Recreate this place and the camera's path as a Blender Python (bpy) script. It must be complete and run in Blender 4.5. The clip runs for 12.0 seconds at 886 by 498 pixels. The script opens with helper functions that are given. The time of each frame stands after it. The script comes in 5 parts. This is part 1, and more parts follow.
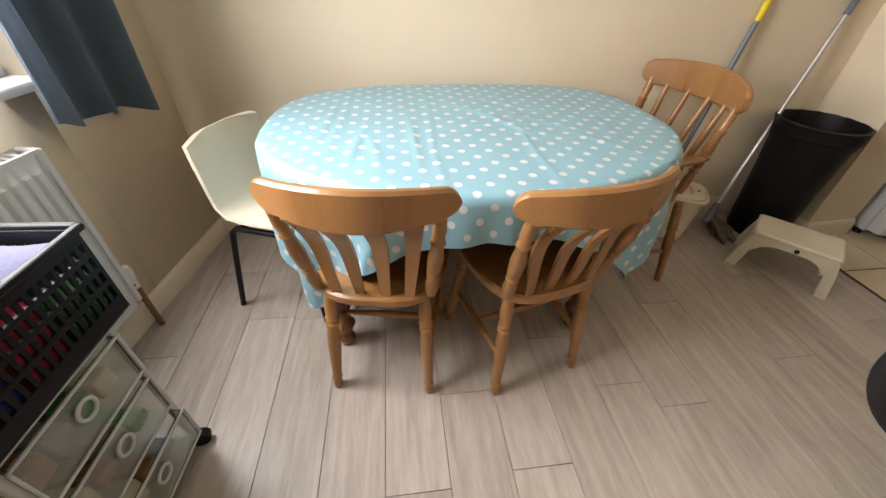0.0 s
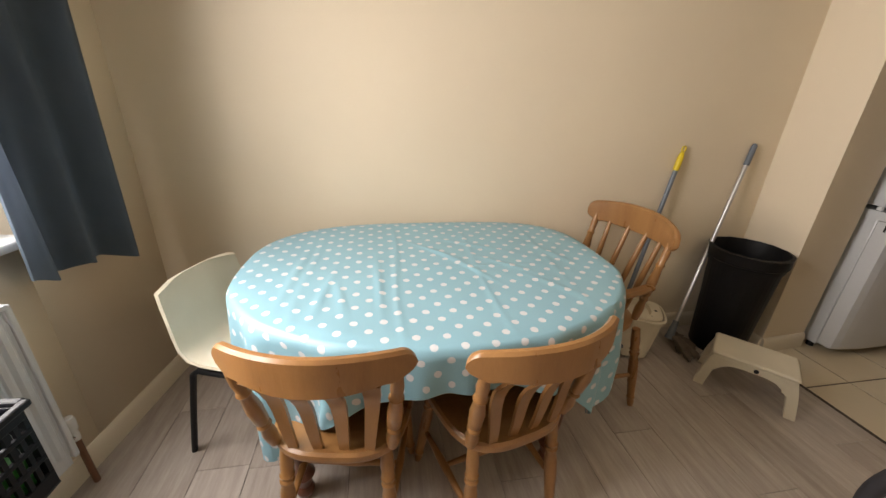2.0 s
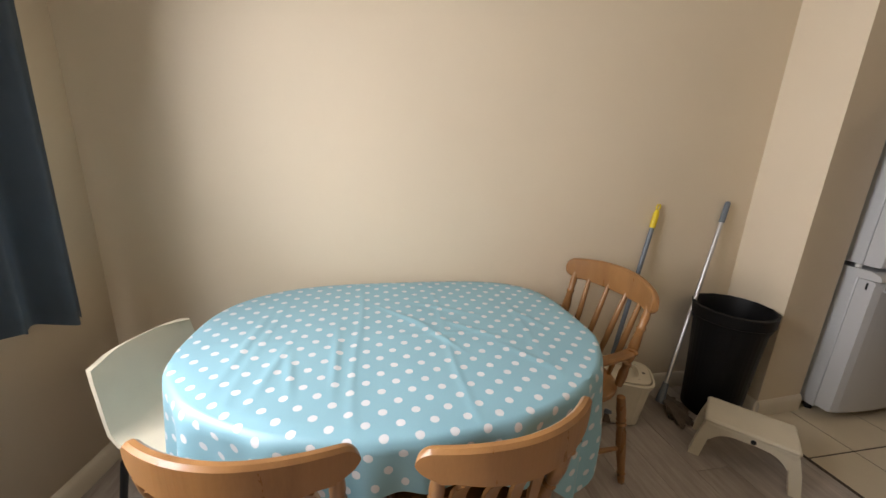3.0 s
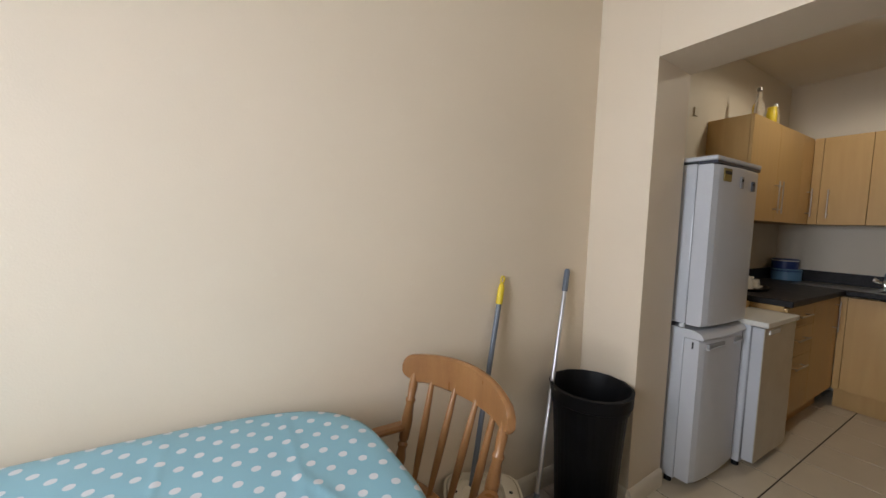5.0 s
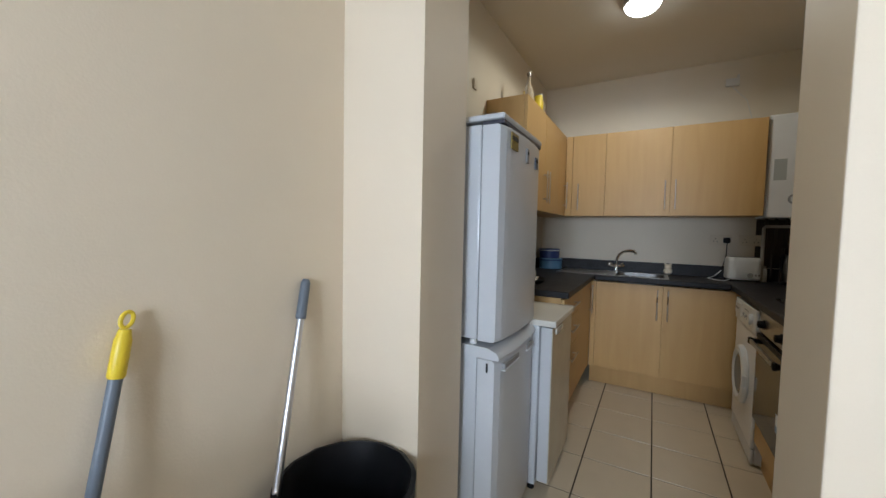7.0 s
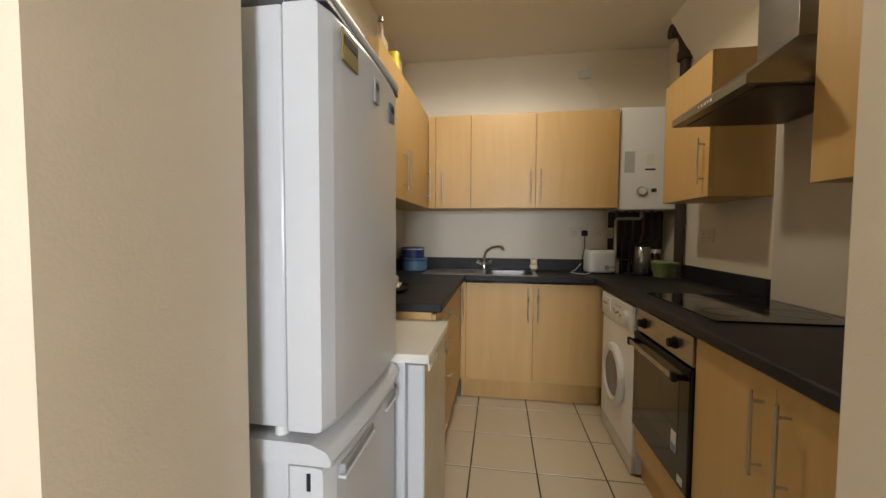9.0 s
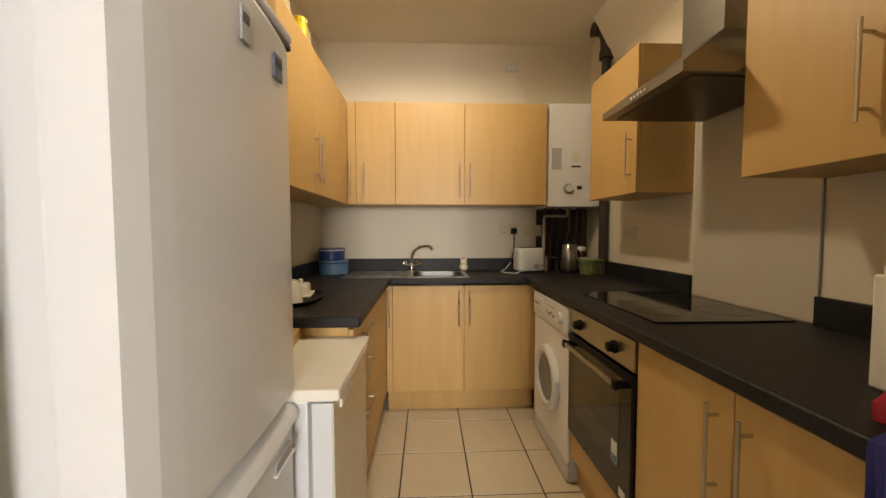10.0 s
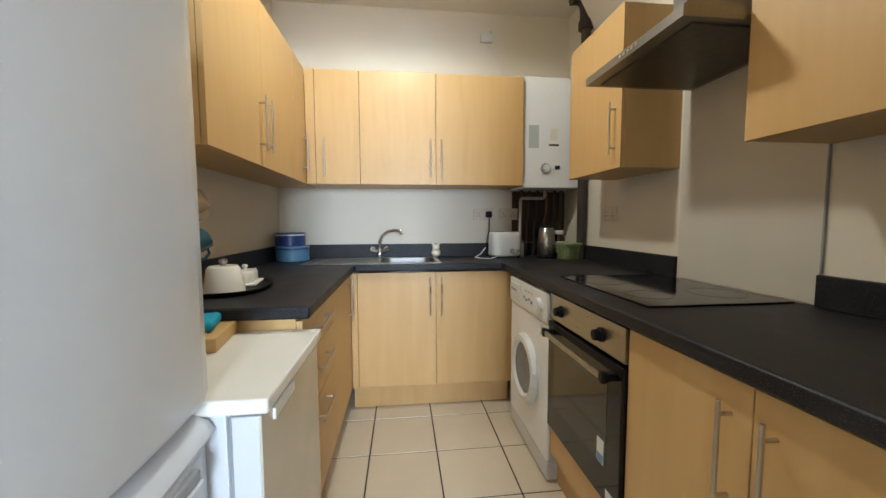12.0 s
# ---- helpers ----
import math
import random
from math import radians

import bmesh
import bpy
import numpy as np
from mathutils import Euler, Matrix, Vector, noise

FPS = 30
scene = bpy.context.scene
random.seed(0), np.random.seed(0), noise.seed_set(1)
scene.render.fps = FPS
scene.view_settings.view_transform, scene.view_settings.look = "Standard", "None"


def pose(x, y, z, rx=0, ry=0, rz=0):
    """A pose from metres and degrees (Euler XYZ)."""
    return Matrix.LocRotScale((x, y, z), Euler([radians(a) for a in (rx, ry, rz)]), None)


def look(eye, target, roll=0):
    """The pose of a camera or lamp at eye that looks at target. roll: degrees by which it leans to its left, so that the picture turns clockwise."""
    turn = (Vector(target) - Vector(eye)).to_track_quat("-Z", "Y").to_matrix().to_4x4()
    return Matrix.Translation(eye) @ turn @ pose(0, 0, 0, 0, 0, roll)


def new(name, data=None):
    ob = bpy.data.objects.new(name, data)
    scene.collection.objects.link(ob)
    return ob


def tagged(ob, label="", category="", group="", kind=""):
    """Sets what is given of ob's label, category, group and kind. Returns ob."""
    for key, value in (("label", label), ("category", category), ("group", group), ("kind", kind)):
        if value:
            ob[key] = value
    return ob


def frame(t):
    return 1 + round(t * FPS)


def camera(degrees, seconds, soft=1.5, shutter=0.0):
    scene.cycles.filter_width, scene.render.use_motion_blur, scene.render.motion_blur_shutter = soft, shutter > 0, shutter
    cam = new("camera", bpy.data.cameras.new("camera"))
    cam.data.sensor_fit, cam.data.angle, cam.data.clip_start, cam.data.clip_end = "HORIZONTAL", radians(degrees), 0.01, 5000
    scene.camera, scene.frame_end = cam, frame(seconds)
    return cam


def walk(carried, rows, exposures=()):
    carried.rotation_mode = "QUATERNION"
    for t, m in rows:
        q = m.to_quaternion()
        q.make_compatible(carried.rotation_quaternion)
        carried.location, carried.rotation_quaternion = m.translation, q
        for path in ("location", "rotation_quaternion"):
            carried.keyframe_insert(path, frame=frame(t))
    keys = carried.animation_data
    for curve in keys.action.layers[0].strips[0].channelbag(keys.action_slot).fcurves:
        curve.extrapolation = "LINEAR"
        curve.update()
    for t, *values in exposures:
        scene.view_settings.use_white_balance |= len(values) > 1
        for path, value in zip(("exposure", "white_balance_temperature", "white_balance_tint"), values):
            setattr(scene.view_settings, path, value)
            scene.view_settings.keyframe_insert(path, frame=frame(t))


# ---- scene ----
cam = camera(100.4, 12.0)
PATH = [
    (0, (0.208, 0.323, 1.148), (0.43, 1.883, -0.084), 2.0),
    (0.5, (0.216, 0.322, 1.195), (0.454, 1.896, -0.016), 2.1),
    (1, (0.236, 0.326, 1.232), (0.519, 1.989, 0.158), 2.2),
    (1.5, (0.25, 0.328, 1.263), (0.565, 2.078, 0.349), 2.2),
    (2, (0.261, 0.329, 1.287), (0.604, 2.144, 0.522), 2.3),
    (2.5, (0.298, 0.337, 1.305), (0.668, 2.203, 0.688), 2.2),
    (2.7, (0.322, 0.353, 1.326), (0.696, 2.229, 0.743), 2.3),
    (4.5, (0.599, 0.653, 1.322), (1.346, 2.5, 1.155), 2.1),
    (5, (0.732, 0.768, 1.323), (1.766, 2.474, 1.183), 2.0),
    (5.5, (0.93, 0.862, 1.324), (2.196, 2.405, 1.193), 1.8),
    (6, (1.112, 0.949, 1.306), (2.57, 2.312, 1.184), 1.7),
    (6.5, (1.295, 1.047, 1.285), (2.904, 2.229, 1.169), 1.6),
    (7, (1.487, 1.141, 1.267), (3.224, 2.128, 1.165), 1.2),
    (8.8, (2.048, 1.289, 1.244), (4.009, 1.67, 1.146), 0.4),
    (9, (2.106, 1.304, 1.238), (4.082, 1.602, 1.145), 0.3),
    (9.5, (2.227, 1.308, 1.235), (4.223, 1.386, 1.142), 0.1),
    (10, (2.341, 1.301, 1.235), (4.337, 1.216, 1.137), -0.1),
    (10.5, (2.426, 1.296, 1.213), (4.418, 1.15, 1.107), -0.1),
    (11, (2.474, 1.292, 1.196), (4.463, 1.115, 1.072), -0.1),
    (11.5, (2.501, 1.275, 1.189), (4.486, 1.077, 1.05), -0.2),
    (12, (2.525, 1.261, 1.182), (4.508, 1.042, 1.033), -0.2),
]
EXPOSURES = [(0.0, 0.12, 6950, 12), (1.5, -0.04, 7500, 14), (2.5, -0.24, 6950, 13), (4.5, -0.28, 6450, 13), (5.5, 0.12, 5700, 9), (7.0, 0.30, 5450, 6), (8.0, 0.62, 5900, 7),
             (9.0, 0.82, 6250, 8), (9.5, 0.98, 6400, 8), (10.0, 1.14, 7400, 11), (10.5, 1.30, 7800, 12), (11.0, 1.52, 5950, 6), (11.5, 1.62, 5500, 5), (12.0, 1.66, 5250, 4)]
walk(cam, [(t, look(eye, target, roll)) for t, eye, target, roll in PATH], EXPOSURES)

# ---- world and light ----
world = bpy.data.worlds.new("world")
scene.world = world
world.use_nodes = True
wn = world.node_tree.nodes
sky = wn.new("ShaderNodeTexSky")
sky.sky_type, sky.sun_disc = "NISHITA", False
sky.sun_elevation, sky.sun_rotation = radians(40), radians(200)
wn["Background"].inputs[1].default_value = 0.12
world.node_tree.links.new(sky.outputs[0], wn["Background"].inputs[0])


def area(name, m, w, h, power, color):
    data = bpy.data.lights.new(name, "AREA")
    data.shape, data.size, data.size_y, data.energy, data.color = "RECTANGLE", w, h, power, color
    ob = new(name, data)
    ob.matrix_world = m
    return ob


# the window wall is not square to the room: its own frame, x into the room, y north along the wall
WEST = pose(-0.695, 2.03, 0, 0, 0, -8.5)
area("daylight_window", WEST @ pose(-0.012, -1.09, 1.49, 0, 0, -12) @ pose(0, 0, 0, 0, -75, 0), 1.10, 0.98, 80, (0.93, 0.955, 1.0))


# ---- materials ----
def mat(name, color, rough=0.5, metal=0.0, var=0.06, scale=6.0, fine=120.0, bump=0.0, coat=0.0, emit=0.0, stretch=(1, 1, 1), island=0.0, spec=0.5, coords="Object"):
    m = bpy.data.materials.new(name)
    m.use_nodes = True
    nt = m.node_tree
    n, l = nt.nodes, nt.links
    b = n["Principled BSDF"]
    b.inputs["Roughness"].default_value, b.inputs["Metallic"].default_value = rough, metal
    b.inputs["Coat Weight"].default_value = coat
    b.inputs["Specular IOR Level"].default_value = spec
    tc, mp = n.new("ShaderNodeTexCoord"), n.new("ShaderNodeMapping")
    mp.inputs["Scale"].default_value = stretch
    if coords == "World":
        pos, info, off = n.new("ShaderNodeNewGeometry"), n.new("ShaderNodeObjectInfo"), n.new("ShaderNodeVectorMath")
        off.operation = "MULTIPLY_ADD"
        l.new(info.outputs["Random"], off.inputs[0])
        off.inputs[1].default_value = (37, 17, 5)
        l.new(pos.outputs["Position"], off.inputs[2])
        l.new(off.outputs[0], mp.inputs[0])
    else:
        l.new(tc.outputs[coords], mp.inputs[0])
    big, small = n.new("ShaderNodeTexNoise"), n.new("ShaderNodeTexNoise")
    big.inputs["Scale"].default_value, small.inputs["Scale"].default_value = scale, fine
    big.inputs["Detail"].default_value = 4
    l.new(mp.outputs[0], big.inputs["Vector"])
    l.new(mp.outputs[0], small.inputs["Vector"])
    mix = n.new("ShaderNodeMix")
    mix.data_type, mix.blend_type = "RGBA", "MIX"
    mix.inputs[6].default_value = (*[c * (1 - var) for c in color], 1)
    mix.inputs[7].default_value = (*[min(1, c * (1 + var)) for c in color], 1)
    add = n.new("ShaderNodeMath")
    add.operation = "MULTIPLY_ADD"
    add.inputs[1].default_value, add.inputs[2].default_value = 0.4, -0.2
    l.new(small.outputs[0], add.inputs[0])
    tot = n.new("ShaderNodeMath")
    tot.operation, tot.use_clamp = "ADD", True
    l.new(add.outputs[0], tot.inputs[0])
    con = n.new("ShaderNodeMath")
    con.operation = "MULTIPLY_ADD"
    con.inputs[1].default_value, con.inputs[2].default_value = 2.0, -0.5
    l.new(big.outputs[0], con.inputs[0])
    if island:
        oi, isl = n.new("ShaderNodeObjectInfo"), n.new("ShaderNodeMath")
        isl.operation = "MULTIPLY_ADD"
        isl.inputs[1].default_value = island
        l.new(oi.outputs["Random"], isl.inputs[0])
        l.new(con.outputs[0], isl.inputs[2])
        l.new(isl.outputs[0], tot.inputs[1])
    else:
        l.new(con.outputs[0], tot.inputs[1])
    l.new(tot.outputs[0], mix.inputs[0])
    l.new(mix.outputs[2], b.inputs["Base Color"])
    rr = n.new("ShaderNodeMath")
    rr.operation, rr.use_clamp = "MULTIPLY_ADD", True
    rv = 0.16 if var > 0.03 else 0.03
    rr.inputs[1].default_value, rr.inputs[2].default_value = rv, rough - rv / 2
    l.new(big.outputs[0], rr.inputs[0])
    l.new(rr.outputs[0], b.inputs["Roughness"])
    if bump:
        bp = n.new("ShaderNodeBump")
        bp.inputs["Strength"].default_value, bp.inputs["Distance"].default_value = bump, 0.004
        l.new(small.outputs[0], bp.inputs["Height"])
        l.new(bp.outputs[0], b.inputs["Normal"])
    if emit:
        b.inputs["Emission Color"].default_value = (*color, 1)
        b.inputs["Emission Strength"].default_value = emit
    return m


def glass(name, color, rough=0.02, clear=1.0):
    m = bpy.data.materials.new(name)
    m.use_nodes = True
    b = m.node_tree.nodes["Principled BSDF"]
    b.inputs["Base Color"].default_value = (*color, 1)
    b.inputs["Transmission Weight"].default_value, b.inputs["Roughness"].default_value = clear, rough
    return m


def grainy(name, dark, light, rough, scale, stretch, island=0.6, bump=0.15, coords="Object"):
    """Wood: long streaks along the stretched axis, over two scales."""
    m = mat(name, [(a + c) / 2 for a, c in zip(dark, light)], rough, 0, 0.1, 1.2, 60, bump, stretch=stretch, island=island, coords=coords)
    n, l = m.node_tree.nodes, m.node_tree.links
    mix = [x for x in n if x.type == "MIX"][0]
    mix.inputs[6].default_value, mix.inputs[7].default_value = (*dark, 1), (*light, 1)
    big = [x for x in n if x.type == "TEX_NOISE"][0]
    big.inputs["Scale"].default_value, big.inputs["Detail"].default_value, big.inputs["Distortion"].default_value = scale, 6, 0.6
    return m


def plank_material():
    """Grey oak print: cathedral grain along each plank, fine pores, and a tone of its own for every plank."""
    m = mat("grey_oak_laminate", (0.40, 0.34, 0.285), 0.34, 0, 0.1, 1.2, 60, 0.10, stretch=(7, 0.7, 1), coords="World")
    n, l = m.node_tree.nodes, m.node_tree.links
    b = n["Principled BSDF"]
    mp = [x for x in n if x.type == "MAPPING"][0]
    off = mp.inputs[0].links[0].from_socket
    flat, wave, pores, tone = n.new("ShaderNodeMapping"), n.new("ShaderNodeTexWave"), n.new("ShaderNodeTexNoise"), n.new("ShaderNodeObjectInfo")
    flat.inputs["Scale"].default_value = (1.0, 0.10, 1)
    l.new(off, flat.inputs[0])
    wave.wave_type, wave.bands_direction = "BANDS", "X"
    for key, v in (("Scale", 5.0), ("Distortion", 14.0), ("Detail", 4.0), ("Detail Scale", 1.6), ("Detail Roughness", 0.62)):
        wave.inputs[key].default_value = v
    l.new(flat.outputs[0], wave.inputs["Vector"])
    pores.inputs["Scale"].default_value, pores.inputs["Detail"].default_value, pores.inputs["Roughness"].default_value = 5.5, 8, 0.75
    l.new(mp.outputs[0], pores.inputs["Vector"])

    def mad(a, k, c):
        q = n.new("ShaderNodeMath")
        q.operation = "MULTIPLY_ADD"
        l.new(a, q.inputs[0])
        q.inputs[1].default_value = k
        if isinstance(c, float):
            q.inputs[2].default_value = c
        else:
            l.new(c, q.inputs[2])
        return q.outputs[0]
    total = mad(wave.outputs["Fac"], 0.13, mad(pores.outputs[0], 1.6, mad(tone.outputs["Random"], 0.30, -0.54)))
    mix = [x for x in n if x.type == "MIX"][0]
    mix.clamp_factor = True
    mix.inputs[6].default_value, mix.inputs[7].default_value = (0.265, 0.218, 0.185, 1), (0.52, 0.455, 0.405, 1)
    l.new(total, mix.inputs[0])
    return m


M_WALL = mat("cream_wall_paint", (0.725, 0.622, 0.472), 0.62, var=0.03, scale=1.3, fine=220, bump=0.10)
M_KWALL = mat("kitchen_wall_paint", (0.72, 0.655, 0.53), 0.6, var=0.04, scale=1.6, fine=200, bump=0.08)
M_CEIL = mat("ceiling_paint", (0.76, 0.72, 0.64), 0.75, var=0.03, scale=1.0, fine=160, bump=0.06)
M_TRIM = mat("gloss_trim_paint", (0.74, 0.66, 0.53), 0.32, var=0.03, scale=4)
M_PLANK = plank_material()
M_GAP = mat("dark_joint", (0.04, 0.03, 0.025), 0.8)
M_TILE = mat("cream_floor_tile", (0.60, 0.51, 0.37), 0.3, var=0.03, scale=9, fine=60, island=0.3, coords="World")
M_GROUT = mat("dark_grout", (0.055, 0.04, 0.03), 0.85, var=0.2)
M_BEECH = grainy("beech_laminate", (0.505, 0.315, 0.112), (0.565, 0.365, 0.142), 0.44, 2.2, (8, 8, 0.7), 0.12, 0.01)
M_PINE = grainy("lacquered_pine", (0.205, 0.094, 0.033), (0.325, 0.158, 0.055), 0.30, 3.0, (4, 4, 1.0), 0.25, 0.03)
M_MAHOG = grainy("dark_red_wood", (0.075, 0.02, 0.01), (0.14, 0.045, 0.022), 0.3, 5.0, (6, 6, 1), 0.2, 0.03)
M_WORKTOP = mat("black_worktop", (0.013, 0.013, 0.015), 0.48, var=0.55, scale=9, fine=320, bump=0.12, spec=0.25)


def speckle(m, color, size, amount):
    """Fine pale flecks scattered through a dark laminate."""
    n, l = m.node_tree.nodes, m.node_tree.links
    b = n["Principled BSDF"]
    base = b.inputs["Base Color"].links[0].from_socket
    tc, fl, th, mx = n.new("ShaderNodeTexCoord"), n.new("ShaderNodeTexNoise"), n.new("ShaderNodeMapRange"), n.new("ShaderNodeMix")
    fl.inputs["Scale"].default_value, fl.inputs["Detail"].default_value = size, 2
    l.new(tc.outputs["Object"], fl.inputs["Vector"])
    th.inputs["From Min"].default_value, th.inputs["From Max"].default_value = amount, amount + 0.08
    l.new(fl.outputs[0], th.inputs["Value"])
    mx.data_type = "RGBA"
    l.new(th.outputs[0], mx.inputs[0])
    l.new(base, mx.inputs[6])
    mx.inputs[7].default_value = (*color, 1)
    l.new(mx.outputs[2], b.inputs["Base Color"])


speckle(M_WORKTOP, (0.055, 0.05, 0.052), 330, 0.58)
M_WHITE = mat("white_enamel", (0.58, 0.59, 0.605), 0.28, var=0.02, scale=3)
M_WHITEP = mat("white_plastic", (0.66, 0.66, 0.64), 0.4, var=0.03)
M_CREAMP = mat("cream_plastic", (0.68, 0.61, 0.48), 0.42, var=0.05, scale=7, fine=200, bump=0.05)
M_OLDWHITE = mat("yellowed_white_laminate", (0.74, 0.71, 0.63), 0.3, var=0.04, scale=5)
M_BLACKP = mat("black_plastic", (0.006, 0.006, 0.007), 0.48, var=0.3, scale=12, spec=0.2)
M_CRATE = mat("dull_black_plastic", (0.007, 0.007, 0.009), 0.4, var=0.3, scale=12, spec=0.2)
M_RUBBER = mat("black_rubber", (0.02, 0.018, 0.022), 0.8, var=0.3)
M_STEEL = mat("brushed_steel", (0.36, 0.35, 0.33), 0.30, 1.0, var=0.08, scale=8, fine=300, stretch=(1, 12, 12))
M_HOOD = mat("dull_steel", (0.25, 0.235, 0.21), 0.4, 1.0, var=0.08, scale=8, fine=300, stretch=(1, 12, 12))
M_CHROME = mat("chrome", (0.75, 0.75, 0.75), 0.1, 1.0, var=0.02)
M_NICKEL = mat("satin_nickel", (0.55, 0.50, 0.42), 0.3, 1.0, var=0.05)
M_ALU = mat("aluminium_tube", (0.62, 0.62, 0.64), 0.35, 1.0, var=0.06)
M_CURTAIN = mat("blue_grey_curtain", (0.115, 0.15, 0.19), 0.85, var=0.15, scale=9, fine=420, bump=0.25, spec=0.2)


def let_light_through(m, color, share):
    """Thin cloth: part of the light comes through from behind."""
    n, l = m.node_tree.nodes, m.node_tree.links
    tr, mx = n.new("ShaderNodeBsdfTranslucent"), n.new("ShaderNodeMixShader")
    tr.inputs[0].default_value = (*color, 1)
    mx.inputs[0].default_value = share
    l.new(n["Principled BSDF"].outputs[0], mx.inputs[1])
    l.new(tr.outputs[0], mx.inputs[2])
    l.new(mx.outputs[0], n["Material Output"].inputs[0])


let_light_through(M_CURTAIN, (0.22, 0.25, 0.30), 0.4)
M_TOWER = mat("cloudy_plastic", (0.44, 0.46, 0.45), 0.35, var=0.05)
M_UPVC = mat("white_upvc", (0.78, 0.78, 0.78), 0.3, var=0.02)
M_GLASS = glass("window_glass", (1, 1, 1))
M_CLEAR = glass("clear_plastic", (0.90, 0.93, 0.90), 0.12, 0.94)
M_BLACKGLASS = mat("black_glass", (0.006, 0.006, 0.007), 0.09, var=0.2, spec=0.35)
M_LAMP = mat("opal_lamp", (1.0, 0.90, 0.74), 0.4, emit=14.0)
M_YELLOW = mat("yellow_plastic", (0.70, 0.52, 0.02), 0.4)
M_GREYTUBE = mat("grey_painted_tube", (0.13, 0.15, 0.18), 0.35)
M_MOP = mat("grey_mop_yarn", (0.13, 0.10, 0.075), 0.95, var=0.3, scale=30, bump=0.5)
M_COPPER = mat("aged_copper", (0.20, 0.10, 0.06), 0.5, 0.6, var=0.2)
M_FLUE = mat("dark_brown_pipe", (0.035, 0.024, 0.018), 0.5, var=0.3)
M_GREEN = mat("green_plastic", (0.03, 0.22, 0.035), 0.4, var=0.15)
M_BLUE = mat("blue_tin", (0.02, 0.04, 0.16), 0.35)
M_LBLUE = mat("pale_blue_tin", (0.10, 0.21, 0.36), 0.35)
M_REDC = mat("red_cloth", (0.38, 0.02, 0.04), 0.9, bump=0.3)
M_BLUEC = mat("blue_cloth", (0.03, 0.035, 0.20), 0.9, var=0.2, bump=0.3)
M_PRINT = mat("grey_print", (0.30, 0.30, 0.30), 0.6)
M_DARK = mat("dark_recess", (0.01, 0.01, 0.01), 0.7)
M_SPLASH = mat("grey_splash_panel", (0.58, 0.53, 0.44), 0.3, var=0.03)
M_CHINA = mat("white_china", (0.80, 0.77, 0.70), 0.15)
M_LABELY = mat("gold_label", (0.22, 0.16, 0.03), 0.4)


def cloth_material():
    """Pale turquoise oilcloth with a staggered print of white dots, in the flat cloth's own coordinates."""
    m = mat("dotted_oilcloth", (0.215, 0.40, 0.475), 0.42, var=0.05, scale=4, fine=200)
    n, l = m.node_tree.nodes, m.node_tree.links
    b = n["Principled BSDF"]
    base = b.inputs["Base Color"].links[0].from_socket
    uv = n.new("ShaderNodeUVMap")
    uv.uv_map = "flat"

    def math2(op, a, c):
        k = n.new("ShaderNodeVectorMath")
        k.operation = op
        l.new(a, k.inputs[0])
        k.inputs[1].default_value = c
        return k.outputs[0]

    dist = []
    for shift in (0.0, 0.5):
        v = math2("ADD", uv.outputs[0], (shift, shift, 0))
        v = math2("SUBTRACT", math2("FRACTION", v, (0, 0, 0)), (0.5, 0.5, 0))
        k = n.new("ShaderNodeVectorMath")
        k.operation = "LENGTH"
        l.new(v, k.inputs[0])
        dist.append(k.outputs["Value"])
    low = n.new("ShaderNodeMath")
    low.operation = "MINIMUM"
    l.new(dist[0], low.inputs[0])
    l.new(dist[1], low.inputs[1])
    less = n.new("ShaderNodeMath")
    less.operation = "LESS_THAN"
    less.inputs[1].default_value = 0.138
    l.new(low.outputs[0], less.inputs[0])
    mix = n.new("ShaderNodeMix")
    mix.data_type = "RGBA"
    mix.inputs[7].default_value = (0.60, 0.59, 0.60, 1)
    l.new(less.outputs[0], mix.inputs[0])
    l.new(base, mix.inputs[6])
    l.new(mix.outputs[2], b.inputs["Base Color"])
    return m


M_CLOTH = cloth_material()


# ---- mesh helpers ----
def box(x0, x1, y0, y1, z0, z1, bevel=0.0, seg=2):
    bm = bmesh.new()
    bmesh.ops.create_cube(bm, size=1, matrix=Matrix.Translation(((x0 + x1) / 2, (y0 + y1) / 2, (z0 + z1) / 2)) @ Matrix.Diagonal((abs(x1 - x0), abs(y1 - y0), abs(z1 - z0), 1)))
    if bevel:
        bmesh.ops.bevel(bm, geom=bm.edges[:], offset=bevel, segments=seg, affect="EDGES", profile=0.5)
    return bm


def rings(loops, closed=True, caps=True):
    """A skin over rings of points, each ring with the same count."""
    bm = bmesh.new()
    vs = [[bm.verts.new(p) for p in ring] for ring in loops]
    n = len(vs[0])
    for a, b in zip(vs, vs[1:]):
        for i in range(n if closed else n - 1):
            j = (i + 1) % n
            bm.faces.new((a[i], a[j], b[j], b[i]))
    if caps and closed:
        bm.faces.new(vs[0][::-1])
        bm.faces.new(vs[-1])
    bmesh.ops.recalc_face_normals(bm, faces=bm.faces)
    return bm


def lathe(profile, n=20, cx=0.0, cy=0.0, caps=True):
    return rings([[(cx + r * math.cos(2 * math.pi * i / n), cy + r * math.sin(2 * math.pi * i / n), z) for i in range(n)] for r, z in profile], caps=caps)


